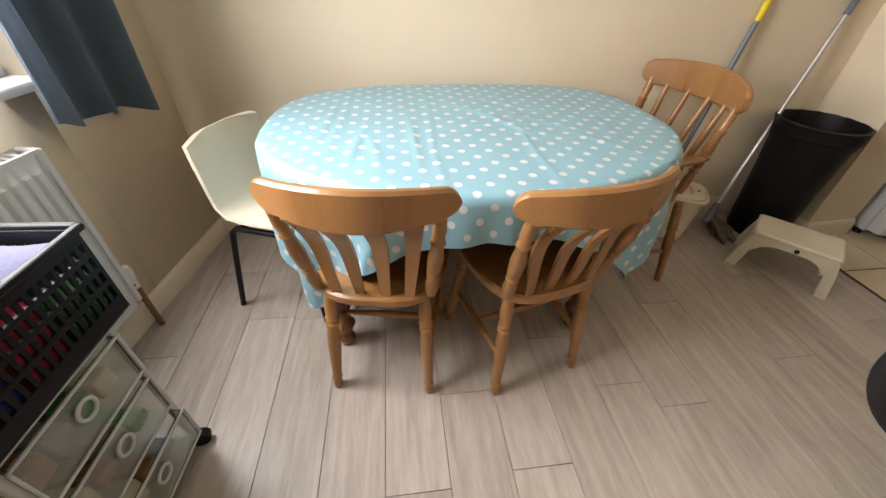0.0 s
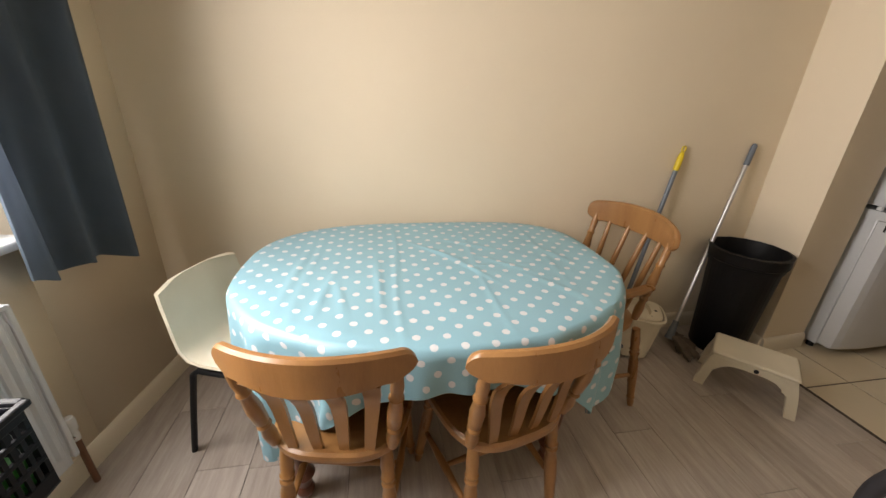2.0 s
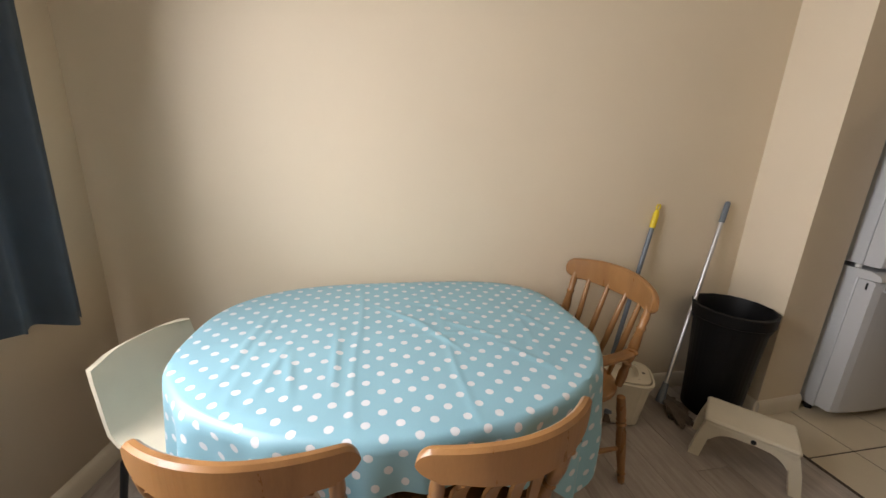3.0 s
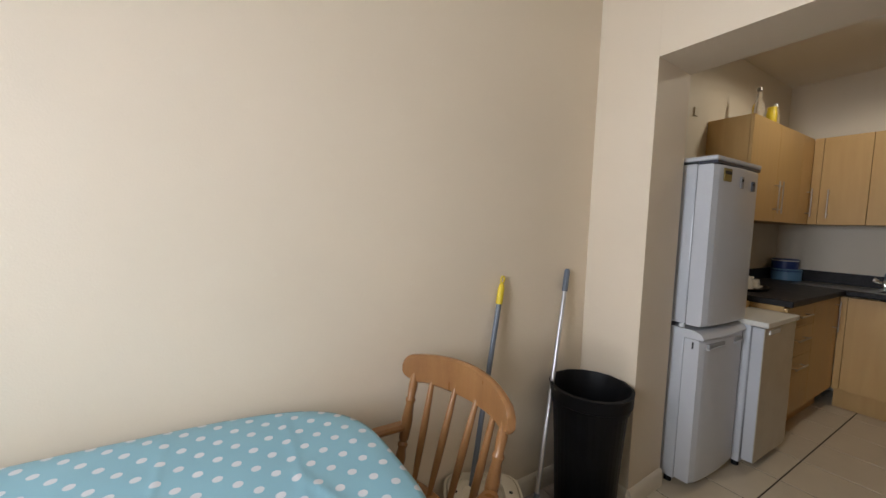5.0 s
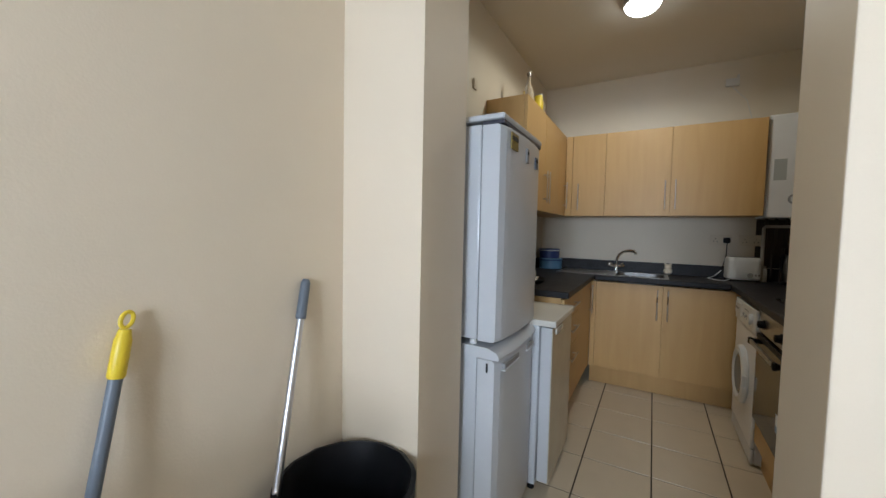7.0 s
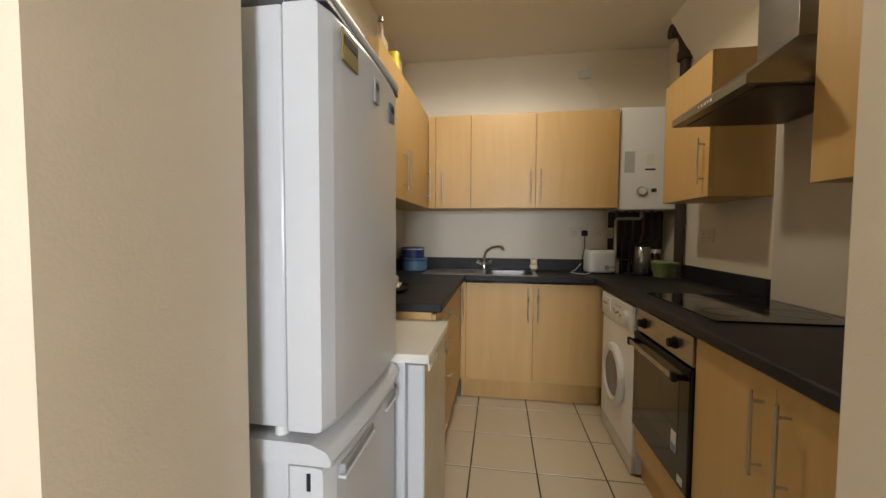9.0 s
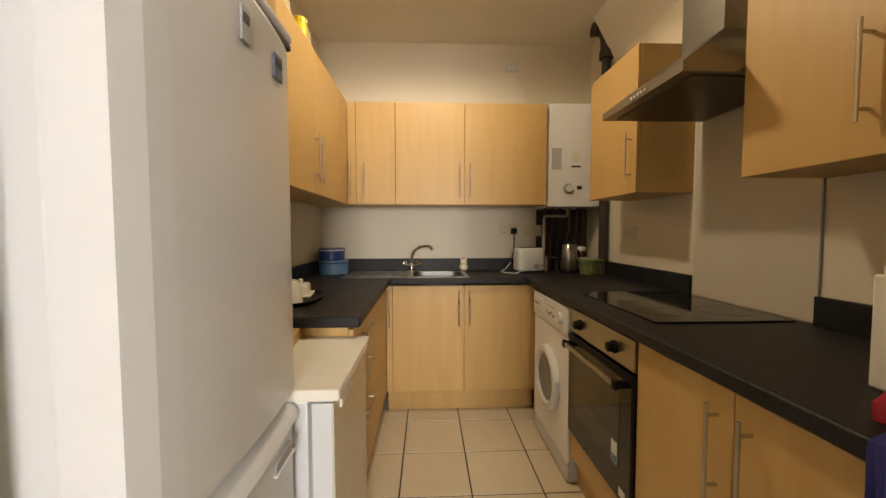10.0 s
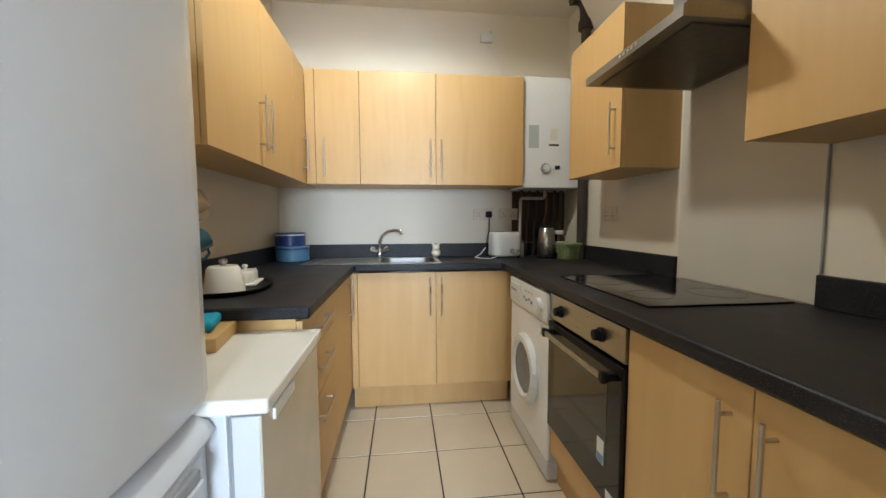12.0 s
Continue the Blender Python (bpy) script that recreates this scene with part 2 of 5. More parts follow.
def tube(points, r, n=10):
    """A round bar along points; r is a number or one radius a point."""
    pts = [Vector(p) for p in points]
    rs = r if isinstance(r, (list, tuple)) else [r] * len(pts)
    loops, side = [], None
    for i, p in enumerate(pts):
        d = (pts[min(i + 1, len(pts) - 1)] - pts[max(i - 1, 0)]).normalized()
        if side is None:
            side = d.orthogonal().normalized()
        side = (side - d * side.dot(d)).normalized()
        up = d.cross(side)
        loops.append([p + (side * math.cos(2 * math.pi * k / n) + up * math.sin(2 * math.pi * k / n)) * rs[i] for k in range(n)])
    return rings(loops)


def turned(p0, p1, shape, n=12):
    """A turned leg or spindle from p0 to p1; shape: (part of the length, radius)."""
    a, b = Vector(p0), Vector(p1)
    return tube([a.lerp(b, t) for t, r in shape], [r for t, r in shape], n)


def ribbon(mid, half, thick, z0, z1, seg_bevel=0.004):
    """A bent board: the plan line mid as (x, y), with thickness, from z0(t) to z1(t)."""
    n = len(mid)
    loops = []
    for i, (x, y) in enumerate(mid):
        t = i / (n - 1)
        ax, ay = mid[max(i - 1, 0)]
        bx, by = mid[min(i + 1, n - 1)]
        d = Vector((bx - ax, by - ay)).normalized()
        nx, ny = -d.y, d.x
        h = thick / 2
        lo, hi = z0(t), z1(t)
        e = min(seg_bevel, (hi - lo) / 3)
        prof = [(-h, lo + e), (-h + e, lo), (h - e, lo), (h, lo + e), (h, hi - e), (h - e, hi), (-h + e, hi), (-h, hi - e)]
        loops.append([(x + nx * o, y + ny * o, z) for o, z in prof])
    return rings(loops)


def join(*bms):
    out = bms[0]
    for b in bms[1:]:
        me = bpy.data.meshes.new("tmp")
        b.to_mesh(me)
        b.free()
        out.from_mesh(me)
        bpy.data.meshes.remove(me)
    return out


def moved(bm, m):
    bmesh.ops.transform(bm, matrix=m, verts=bm.verts)
    return bm


def mesh_of(name, bm, material, smooth=40):
    me = bpy.data.meshes.new(name)
    bmesh.ops.recalc_face_normals(bm, faces=bm.faces)
    for e in bm.edges:
        e.smooth = len(e.link_faces) == 2 and e.calc_face_angle(0) < radians(smooth)
    sizes = sorted(f.calc_area() for f in bm.faces)
    flat = 8 * sizes[len(sizes) // 2]
    for f in bm.faces:
        f.smooth = f.calc_area() < flat
    bm.to_mesh(me)
    bm.free()
    me.materials.append(material)
    return me


def part(name, bm, material, parent=None, label=""):
    ob = new(name, mesh_of(name, bm, material))
    if parent is not None:
        ob.parent = parent
    if label:
        tagged(ob, label)
    return ob


def thing(name, label, category, m=None, group=""):
    ob = new(name)
    ob.empty_display_size = 0.1
    if m is not None:
        ob.matrix_world = m
    return tagged(ob, label, category, group)


def structure(name, bm, material, label, category, m=None):
    ob = part(name, bm, material)
    if m is not None:
        ob.matrix_world = m
    return tagged(ob, label, category, kind="structure")


# ---- structure ----
CEIL_D, CEIL_K, NORTH, X0, X1, XS = 2.70, 2.67, 2.025, 2.378, 2.69, 2.652
JAMB_N, JAMB_F, JAMB_S, HEAD = 1.720, 1.740, 0.861, 2.08
END, KN, KS = 5.24, 2.12, 0.02
structure("wall_north", box(-1.2, X0, NORTH, NORTH + 0.2, 0, CEIL_D), M_WALL, "plain cream painted plaster wall behind the dining table", "wall")
structure("wall_east", join(rings([[(X0, JAMB_N, z), (X1, JAMB_F, z), (X1, NORTH + 0.2, z), (X0, NORTH + 0.2, z)] for z in (0, CEIL_D)]), box(X0, XS, -2.6, JAMB_S, 0, CEIL_D, 0.004), rings([[(X0 + 0.001, JAMB_S - 0.01, z), (XS - 0.001, JAMB_S - 0.01, z), (X1 - 0.001, JAMB_F + 0.01, z), (X0 + 0.001, JAMB_F + 0.01, z)] for z in (HEAD, CEIL_D)])), M_WALL, "thick cream plaster wall with a square opening to the kitchen", "wall")
# South wall lies out of view, set near to bounce window light back.
structure("wall_south", box(-2.2, X0, -2.6, -2.4, 0, CEIL_D), M_WALL, "unseen cream painted wall that bounces window light back", "wall")
WY0, WY1, WZ0, WZ1 = -1.65, -0.52, 0.87, 2.10
structure("wall_west", join(box(-0.30, 0, -6.7, WY0, 0, CEIL_D), box(-0.30, 0, WY1, 0.2, 0, CEIL_D), box(-0.30, 0, WY0, WY1, 0, WZ0), box(-0.30, 0, WY0, WY1, WZ1, CEIL_D)), M_WALL, "cream plaster wall with a deep window opening above a radiator", "wall", WEST)
structure("kitchen_wall_north", box(X1, END + 0.15, KN, KN + 0.15, 0, CEIL_K), M_KWALL, "cream painted kitchen wall behind the fridge and cupboards", "wall")
structure("kitchen_wall_end", box(END, END + 0.15, KS - 0.15, KN, 0, CEIL_K), M_KWALL, "cream painted kitchen end wall above the sink", "wall")
structure("kitchen_wall_south", box(XS, END, KS - 0.15, KS, 0, CEIL_K), M_KWALL, "cream painted kitchen wall behind the hob", "wall")
structure("ceiling", box(-2.2, X0, -2.6, NORTH + 0.2, CEIL_D, CEIL_D + 0.1), M_CEIL, "plain off-white painted dining room ceiling", "ceiling")
structure("kitchen_ceiling", box(X0, END + 0.15, KS - 0.15, KN + 0.15, CEIL_K + 0.0, CEIL_K + 0.14), M_CEIL, "plain off-white painted kitchen ceiling", "ceiling")
# sloped boxing under the ceiling along the hob wall
bulk = rings([[(x, KS, 2.40), (x, 0.175, CEIL_K), (x, KS, CEIL_K)] for x in (4.86, XS)])
structure("boxing", bulk, M_CEIL, "sloped white painted boxing under the kitchen ceiling", "boxing")


def skirting(name, x0, x1, m):
    prof = [(0, 0), (-0.016, 0), (-0.016, 0.07), (-0.010, 0.085), (-0.004, 0.092), (0, 0.092)]
    return structure(name, rings([[(x, y, z) for y, z in prof] for x in (x0, x1)]), M_TRIM, "cream gloss painted wooden skirting board", "skirting board", m)


skirting("baseboard_north", -0.70, X0 - 0.002, pose(0, NORTH, 0))
skirting("baseboard_west", -0.02, 4.2, WEST @ pose(0, 0, 0, 0, 0, -90) @ Matrix.Diagonal((1, -1, 1, 1)))
skirting("baseboard_pier", 0, NORTH - JAMB_N - 0.016, pose(X0, NORTH - 0.016, 0, 0, 0, -90))
skirting("baseboard_jamb", 0, X1 - X0, pose(X0, JAMB_N, 0, 0, 0, math.degrees(math.atan2(JAMB_F - JAMB_N, X1 - X0))))


# ---- window and its dressing ----
def window(name, m, y0, y1, z0, z1, deep):
    w = structure(name, box(-deep - 0.03, -deep + 0.03, y0, y0 + 0.06, z0, z1, 0.006), M_UPVC, "white plastic framed double-glazed window", "window", m)
    for nm, b in (("window_frame", (y1 - 0.06, y1, z0, z1)), ("window_frame", (y0 + 0.06, y1 - 0.06, z0, z0 + 0.07)), ("window_frame", (y0 + 0.06, y1 - 0.06, z1 - 0.06, z1)), ("window_frame", ((y0 + y1) / 2 - 0.04, (y0 + y1) / 2 + 0.04, z0 + 0.07, z1 - 0.06))):
        part(nm, box(-deep - 0.03, -deep + 0.03, *b, 0.006), M_UPVC, w)
    ym = (y0 + y1) / 2
    for a, b in ((y0 + 0.06, ym - 0.04), (ym + 0.04, y1 - 0.06)):
        for q in ((a, a + 0.045, z0 + 0.07, z1 - 0.06), (b - 0.045, b, z0 + 0.07, z1 - 0.06), (a + 0.045, b - 0.045, z0 + 0.07, z0 + 0.115), (a + 0.045, b - 0.045, z1 - 0.105, z1 - 0.06)):
            part("sash_rail", box(-deep - 0.02, -deep + 0.045, *q, 0.008), M_UPVC, w)
        g = part("pane", box(-deep - 0.004, -deep + 0.004, a + 0.04, b - 0.04, z0 + 0.11, z1 - 0.10), M_GLASS, w)
        g.visible_shadow = False
    return w


win = window("window_1", WEST, WY0, WY1, WZ0, WZ1, 0.075)
sill = part("window_sill", join(box(-0.045, 0.045, WY0 - 0.05, WY1 + 0.05, WZ0 - 0.028, WZ0 + 0.004, 0.012, 3)), M_UPVC, win, "white gloss window sill")


def curtain(m):
    """Blue curtain that hangs in soft folds, with an uneven hem."""
    c = thing("curtain", "blue-grey fabric curtain hanging in folds beside the window", "curtain", m)
    nu, nv = 90, 26
    loops = []
    for j in range(nv + 1):
        v = j / nv
        z = 2.25 - v * 1.505
        ring = []
        for side in (0.004, -0.004):
            us = range(nu + 1) if side > 0 else range(nu, -1, -1)
            for i in us:
                u = i / nu
                amp = 0.018 + 0.016 * v
                off = amp * math.sin(u * 19 + 0.6 * math.sin(3 * v + u * 5)) + 0.012 * math.sin(u * 8 + 2) + 0.007 * math.sin(u * 43 + 2 * v)
                edge = max(0.0, (u - 0.62) / 0.28)
                off += 0.045 * min(1.0, edge) - 0.125 * max(0.0, (u - 0.9) / 0.1) ** 1.5
                hem = (-0.018 * u + 0.034 * (1 - u) + 0.008 * math.sin(u * 31 + 1.0)) * v ** 6
                ring.append((0.112 + off + side, -0.632 + 0.40 * min(u, 0.93) + 0.03 * max(0.0, u - 0.93), z + hem))
        loops.append(ring)
    part("fabric", rings(loops), M_CURTAIN, c)
    part("curtain_rail", tube([(0.125, -2.1, 2.27), (0.125, -0.10, 2.27)], 0.012), M_ALU, c, "slim metal curtain rail")
    for y in (-2.05, -1.1, -0.13):
        part("rail_bracket", box(0, 0.125, y - 0.01, y + 0.01, 2.255, 2.285, 0.003), M_ALU, c)
    return c


curtain(WEST)


def radiator(m):
    r = thing("radiator", "white ribbed panel radiator fixed below the window", "radiator", m)
    y0, y1, z0, z1 = -1.70, -0.67, 0.165, 0.735
    loops, n = [], 240
    ring_f, ring_b = [], []
    for i in range(n + 1):
        y = y0 + 0.02 + (y1 - y0 - 0.04) * i / n
        ph = (i * (y1 - y0) / n / 0.033) % 1.0
        d = 0.009 * max(0.0, min(1.0, 2.5 - 6 * abs(ph - 0.5)))
        ring_f.append((0.090 - 0.009 + d, y))
    for z, k in ((z0, 0.0), (z0 + 0.035, 0.0), (z0 + 0.05, 1.0), (z1 - 0.05, 1.0), (z1 - 0.035, 0.0), (z1, 0.0)):
        loops.append([(0.081 + (x - 0.081) * k, y, z) for x, y in ring_f] + [(0.070, y, z) for x, y in reversed(ring_f)])
    part("front_panel", rings(loops), M_WHITE, r)
    part("back_panel", box(0.03, 0.042, y0 + 0.02, y1 - 0.02, z0, z1, 0.004), M_WHITE, r)
    for y in (y0, y1 - 0.018):
        part("side_cover", box(0.026, 0.094, y, y + 0.018, z0 + 0.02, z1 + 0.004, 0.005), M_WHITE, r)
    bars = [box(0.028, 0.092, y0 + 0.018 + 0.02 * i, y0 + 0.024 + 0.02 * i, z1 - 0.004, z1 + 0.003) for i in range(49)]
    part("top_grille", join(box(0.028, 0.033, y0 + 0.01, y1 - 0.01, z1 - 0.006, z1 + 0.005), box(0.088, 0.094, y0 + 0.01, y1 - 0.01, z1 - 0.006, z1 + 0.005), *bars), M_WHITE, r)
    part("valve", moved(lathe([(0.008, 0), (0.013, 0.004), (0.013, 0.03), (0.009, 0.04), (0.016, 0.045), (0.018, 0.085), (0.014, 0.095)], 14), Matrix.Translation((0.055, y1 + 0.035, 0.20))), M_WHITEP, r)
    part("pipe", tube([(0.055, y1 + 0.035, 0.21), (0.055, y1 + 0.04, 0.0)], 0.010), M_COPPER, r, "bare tarnished copper pipe")
    part("pipe_tail", tube([(0.055, y1 - 0.01, 0.22), (0.055, y1 + 0.035, 0.22)], 0.011), M_CHROME, r)


radiator(WEST)


# ---- dining table ----
TX, TY, TZ, TA, TB = 0.458, 1.488, 0.738, 0.645, 0.462


def table_edge(a, b, th):
    """The table's outline: rounder towards the room, squarer along the wall."""
    back = max(0.0, min(1.0, 0.5 + 2 * math.sin(th)))
    return oval(a, b, th, 2.1 + back * (0.8 + 0.9 * max(0.0, min(1.0, 0.5 + 2 * math.cos(th)))))


def oval(a, b, th, p=2.45):
    c, s = math.cos(th), math.sin(th)
    k = (abs(c) ** p / a ** p + abs(s) ** p / b ** p) ** (-1 / p)
    return k * c, k * s


def dining_table(m):
    t = thing("dining_table", "dark red wooden oval table with turned legs under a cloth", "table", m)
    loops = []
    for s, z in ((0.96, 0.704), (0.985, 0.708), (0.99, 0.723), (0.98, 0.732)):
        loops.append([(*table_edge(TA * s, TB * s, 2 * math.pi * i / 64), z) for i in range(64)])
    part("tabletop", rings(loops), M_MAHOG, t)
    for sx in (-1, 1):
        part("apron", box(sx * 0.45 - 0.041, sx * 0.45 - 0.019, -0.26, 0.26, 0.62, 0.704, 0.003), M_MAHOG, t)
    for sy in (-1, 1):
        part("apron", box(-0.468, 0.408, sy * 0.24 - 0.011, sy * 0.24 + 0.011, 0.62, 0.704, 0.003), M_MAHOG, t)
    prof = [(0.016, 0), (0.024, 0.012), (0.026, 0.03), (0.018, 0.05), (0.024, 0.075), (0.032, 0.10), (0.022, 0.12), (0.02, 0.14), (0.028, 0.22), (0.036, 0.34), (0.038, 0.42), (0.028, 0.48), (0.024, 0.50), (0.037, 0.52), (0.037, 0.704)]
    for sx in (-1, 1):
        for sy in (-1, 1):
            part("leg", lathe([(r * 1.2, z) for r, z in prof], 18, sx * 0.44 - 0.03, sy * 0.24), M_MAHOG, t)


dining_table(pose(TX, TY, 0))


def tablecloth(m):
    """A wipe-clean cloth: flat over the oval top, then falling in folds; longer at its corners."""
    bm = bmesh.new()
    uvs = {}
    n, inner, outer = 260, 60, 16
    grid = []
    hx_west, hx_east, hy = 0.965, 0.90, 0.598
    rnd = random.Random(4)
    ph = [rnd.uniform(0, 6.28) for _ in range(4)]
    for i in range(n):
        th = 2 * math.pi * i / n
        ex, ey = table_edge(TA, TB, th)
        re = math.hypot(ex, ey)
        c, s = ex / re, ey / re
        full = (abs(c / (hx_west if c < 0 else hx_east)) ** 10 + abs(s / hy) ** 10) ** (-1 / 10)
        drop = max(0.08, full - re)
        row = []
        for j in range(1, inner + 1):
            f = j / inner
            px, py = ex * f, ey * f
            crease = 0.0025 * noise.noise((px * 3, py * 3, 0.3)) + 0.0016 * noise.noise((px * 9 + py * 4, py * 14, 1.7))
            for k in (-0.42, -0.14, 0.14, 0.42):
                crease += 0.0024 * math.exp(-((px - k - 0.01 * math.sin(py * 7)) / 0.007) ** 2)
            crease += 0.0022 * math.exp(-((py + 0.03) / 0.007) ** 2) * (0.5 + 0.5 * math.sin(px * 9))
            for qx, qy, an, ln in ((-0.46, -0.02, 1.5, 0.20), (-0.36, -0.18, 1.45, 0.13), (-0.31, -0.20, 1.75, 0.10), (-0.20, -0.12, 1.6, 0.16), (0.02, 0.10, 2.3, 0.12), (0.10, -0.02, 2.1, 0.12), (0.17, 0.16, 2.6, 0.14), (0.24, -0.02, 2.4, 0.10), (0.36, -0.2, 2.2, 0.10), (0.46, 0.05, 2.0, 0.09)):
                du = (px - qx) * math.cos(an) + (py - qy) * math.sin(an)
                dv = -(px - qx) * math.sin(an) + (py - qy) * math.cos(an)
                crease += 0.0052 * math.exp(-(dv / 0.008) ** 2 - (du / ln) ** 2)
            crease *= min(1.0, (1 - f) * 14)
            row.append((ex * f, ey * f, TZ + 0.004 + crease - 0.004 * max(0, f - 0.93) / 0.07, ex * f, ey * f))
        for j in range(1, outer + 1):
            f = j / outer
            d = drop * f
            fold = math.sin(th * 17 + ph[0]) * 0.6 + math.sin(th * 11 + ph[1]) * 0.5 + math.sin(th * 29 + ph[2]) * 0.25
            k = min(1.0, d / 0.04)
            out = 0.012 * math.sin(min(1.0, d / 0.03) * math.pi / 2) + (0.020 + 0.06 * drop) * fold * min(1, d / 0.25) * 0.9
            if s > 0.35:
                out = min(out, 0.012)
            z = TZ + 0.001 - max(0.0, d - 0.008 * k)
            row.append((ex + c * out, ey + s * out, z, ex + c * d, ey + s * d))
        grid.append(row)
    centre = bm.verts.new((0, 0, TZ + 0.004))
    uvs[centre] = (0.0, 0.0)
    vs = []
    for row in grid:
        vr = []
        for x, y, z, u, v in row:
            w = bm.verts.new((x, y, z))
            uvs[w] = (u, v)
            vr.append(w)
        vs.append(vr)
    for i in range(n):
        a, b = vs[i], vs[(i + 1) % n]
        bm.faces.new((centre, a[0], b[0]))
        for j in range(inner + outer - 1):
            bm.faces.new((a[j], a[j + 1], b[j + 1], b[j]))
    lay = bm.loops.layers.uv.new("flat")
    for f in bm.faces:
        for lp in f.loops:
            u, v = uvs[lp.vert]
            lp[lay].uv = (u / 0.076 + 40, v / 0.076 + 40)
    me = mesh_of("tablecloth", bm, M_CLOTH, 60)
    ob = new("tablecloth", me)
    sol = ob.modifiers.new("thickness", "SOLIDIFY")
    sol.thickness, sol.offset = 0.0016, 1
    ob.matrix_world = m
    tagged(ob, "pale turquoise polka-dot oilcloth draped over the dining table", "tablecloth")


tablecloth(pose(TX, TY, 0))


# ---- chairs ----
LEG = [(0, 0.012), (0.06, 0.016), (0.10, 0.0145), (0.12, 0.018), (0.14, 0.0145), (0.22, 0.0165), (0.45, 0.0205), (0.60, 0.020), (0.66, 0.0165), (0.70, 0.021), (0.72, 0.0165), (0.75, 0.021), (0.77, 0.017), (0.85, 0.0195), (1.0, 0.0165)]
POST = [(0, 0.014), (0.06, 0.017), (0.16, 0.019), (0.24, 0.014), (0.28, 0.019), (0.31, 0.013), (0.34, 0.018), (0.52, 0.0205), (0.68, 0.0145), (0.72, 0.019), (0.75, 0.0135), (0.85, 0.0165), (1.0, 0.0125)]


def farmhouse_chair(m, splats, label, wide=1.0, W=0.215, tall=0.0, deep=0.0):
    """Country kitchen chair; it faces its own +y. splats: flat bent slats, else turned sticks."""
    c = thing("dining_chair", label, "chair", m, "pine dining chairs")
    loops = []
    for s, z in ((0.90, 0.400), (0.985, 0.408), (1.0, 0.418), (0.99, 0.430), (0.95, 0.436)):
        ring = []
        for i in range(48):
            x, y = oval(0.195 * s, 0.195 * s, 2 * math.pi * i / 48, 3.2)
            ring.append((x * wide * (1 + 0.08 * y / 0.2), y, z))
        loops.append(ring)
    loops.append([(x * 0.6, y * 0.6, 0.427) for x, y, z in loops[-1]])
    part("seat", rings(loops), M_PINE, c)
    feet = []
    for sx in (-1, 1):
        splay = 1.35 if wide > 1 else 1.0
        feet.append(((sx * 0.155 * wide * splay, -0.185, 0), (sx * 0.135 * wide * splay, -0.135, 0.405)))
        feet.append(((sx * 0.18 * wide, 0.175, 0), (sx * 0.14 * wide, 0.13, 0.405)))
    for a, b in feet:
        part("leg", turned(a, b, LEG), M_PINE, c)
    mid = []
    for k in (0, 2):
        a = Vector(feet[k][0]).lerp(Vector(feet[k][1]), 0.42)
        b = Vector(feet[k + 1][0]).lerp(Vector(feet[k + 1][1]), 0.42)
        mid.append(a.lerp(b, 0.5))
        part("stretcher", turned(a, b, [(0, 0.008), (0.3, 0.011), (0.5, 0.014), (0.7, 0.011), (1, 0.008)], 10), M_PINE, c)
    part("stretcher", turned(mid[0], mid[1], [(0, 0.008), (0.3, 0.011), (0.5, 0.014), (0.7, 0.011), (1, 0.008)], 10), M_PINE, c)
    along = lambda t: math.sin(math.pi * (t - 0.5))
    line = [(W * along(i / 40), -0.285 + 0.085 * along(i / 40) ** 2) for i in range(41)]
    lobe = lambda t: 1 - math.sqrt(max(0.0, 1 - max(0.0, (abs(along(t)) - 0.87) / 0.13) ** 2))
    hi = lambda t: tall + 0.815 - 0.026 * abs(along(t)) ** 2.2 - 0.030 * lobe(t)
    lo = lambda t: tall - deep + 0.716 + 0.012 * along(t) ** 2 + 0.024 * lobe(t) - 0.007 * math.exp(-((abs(along(t)) - 0.80) / 0.06) ** 2)
    part("top_rail", ribbon(line, 0, 0.024, lo, hi, 0.007), M_PINE, c)
    for sx in (-1, 1):
        part("back_post", turned((sx * 0.155 * wide, -0.15, 0.43), (sx * W * 0.84, -0.226, 0.733 + tall), POST), M_PINE, c)
    for x in (-0.098, -0.034, 0.034, 0.098):
        spread = 1.28 * wide ** 0.6
        top = (x * spread, -0.285 + 0.085 * (x * spread / W) ** 2, 0.725 + tall)
        low = (x * wide, -0.168, 0.43)
        if splats:
            loops = []
            for i in range(9):
                t = i / 8
                px = low[0] + (top[0] - low[0]) * t
                py = low[1] + (top[1] - low[1]) * t + 0.030 * math.sin(t * math.pi) - 0.008 * math.sin(t * 2 * math.pi)
                pz = low[2] + (top[2] - low[2]) * t
                w = 0.0125 + 0.0095 * t
                loops.append([(px - w, py - 0.005, pz), (px + w, py - 0.005, pz), (px + w, py + 0.005, pz), (px - w, py + 0.005, pz)])
            part("slat", rings(loops), M_PINE, c)
        else:
            part("spindle", turned(low, top, [(0, 0.009), (0.3, 0.0125), (0.5, 0.0135), (0.75, 0.0115), (1, 0.009)], 10), M_PINE, c)
    if wide > 1:
        for sx in (-1, 1):
            x = sx * 0.155 * wide
            arm = [(x * 1.08, -0.175), (x * 1.16, -0.08), (x * 1.18, 0.02), (x * 1.12, 0.10)]
            part("armrest", ribbon(arm, 0, 0.045, lambda t: 0.575, lambda t: 0.600, 0.008), M_PINE, c)
            part("arm_support", turned((x * 1.02, 0.06, 0.43), (x * 1.12, 0.07, 0.578), POST), M_PINE, c)
    return c


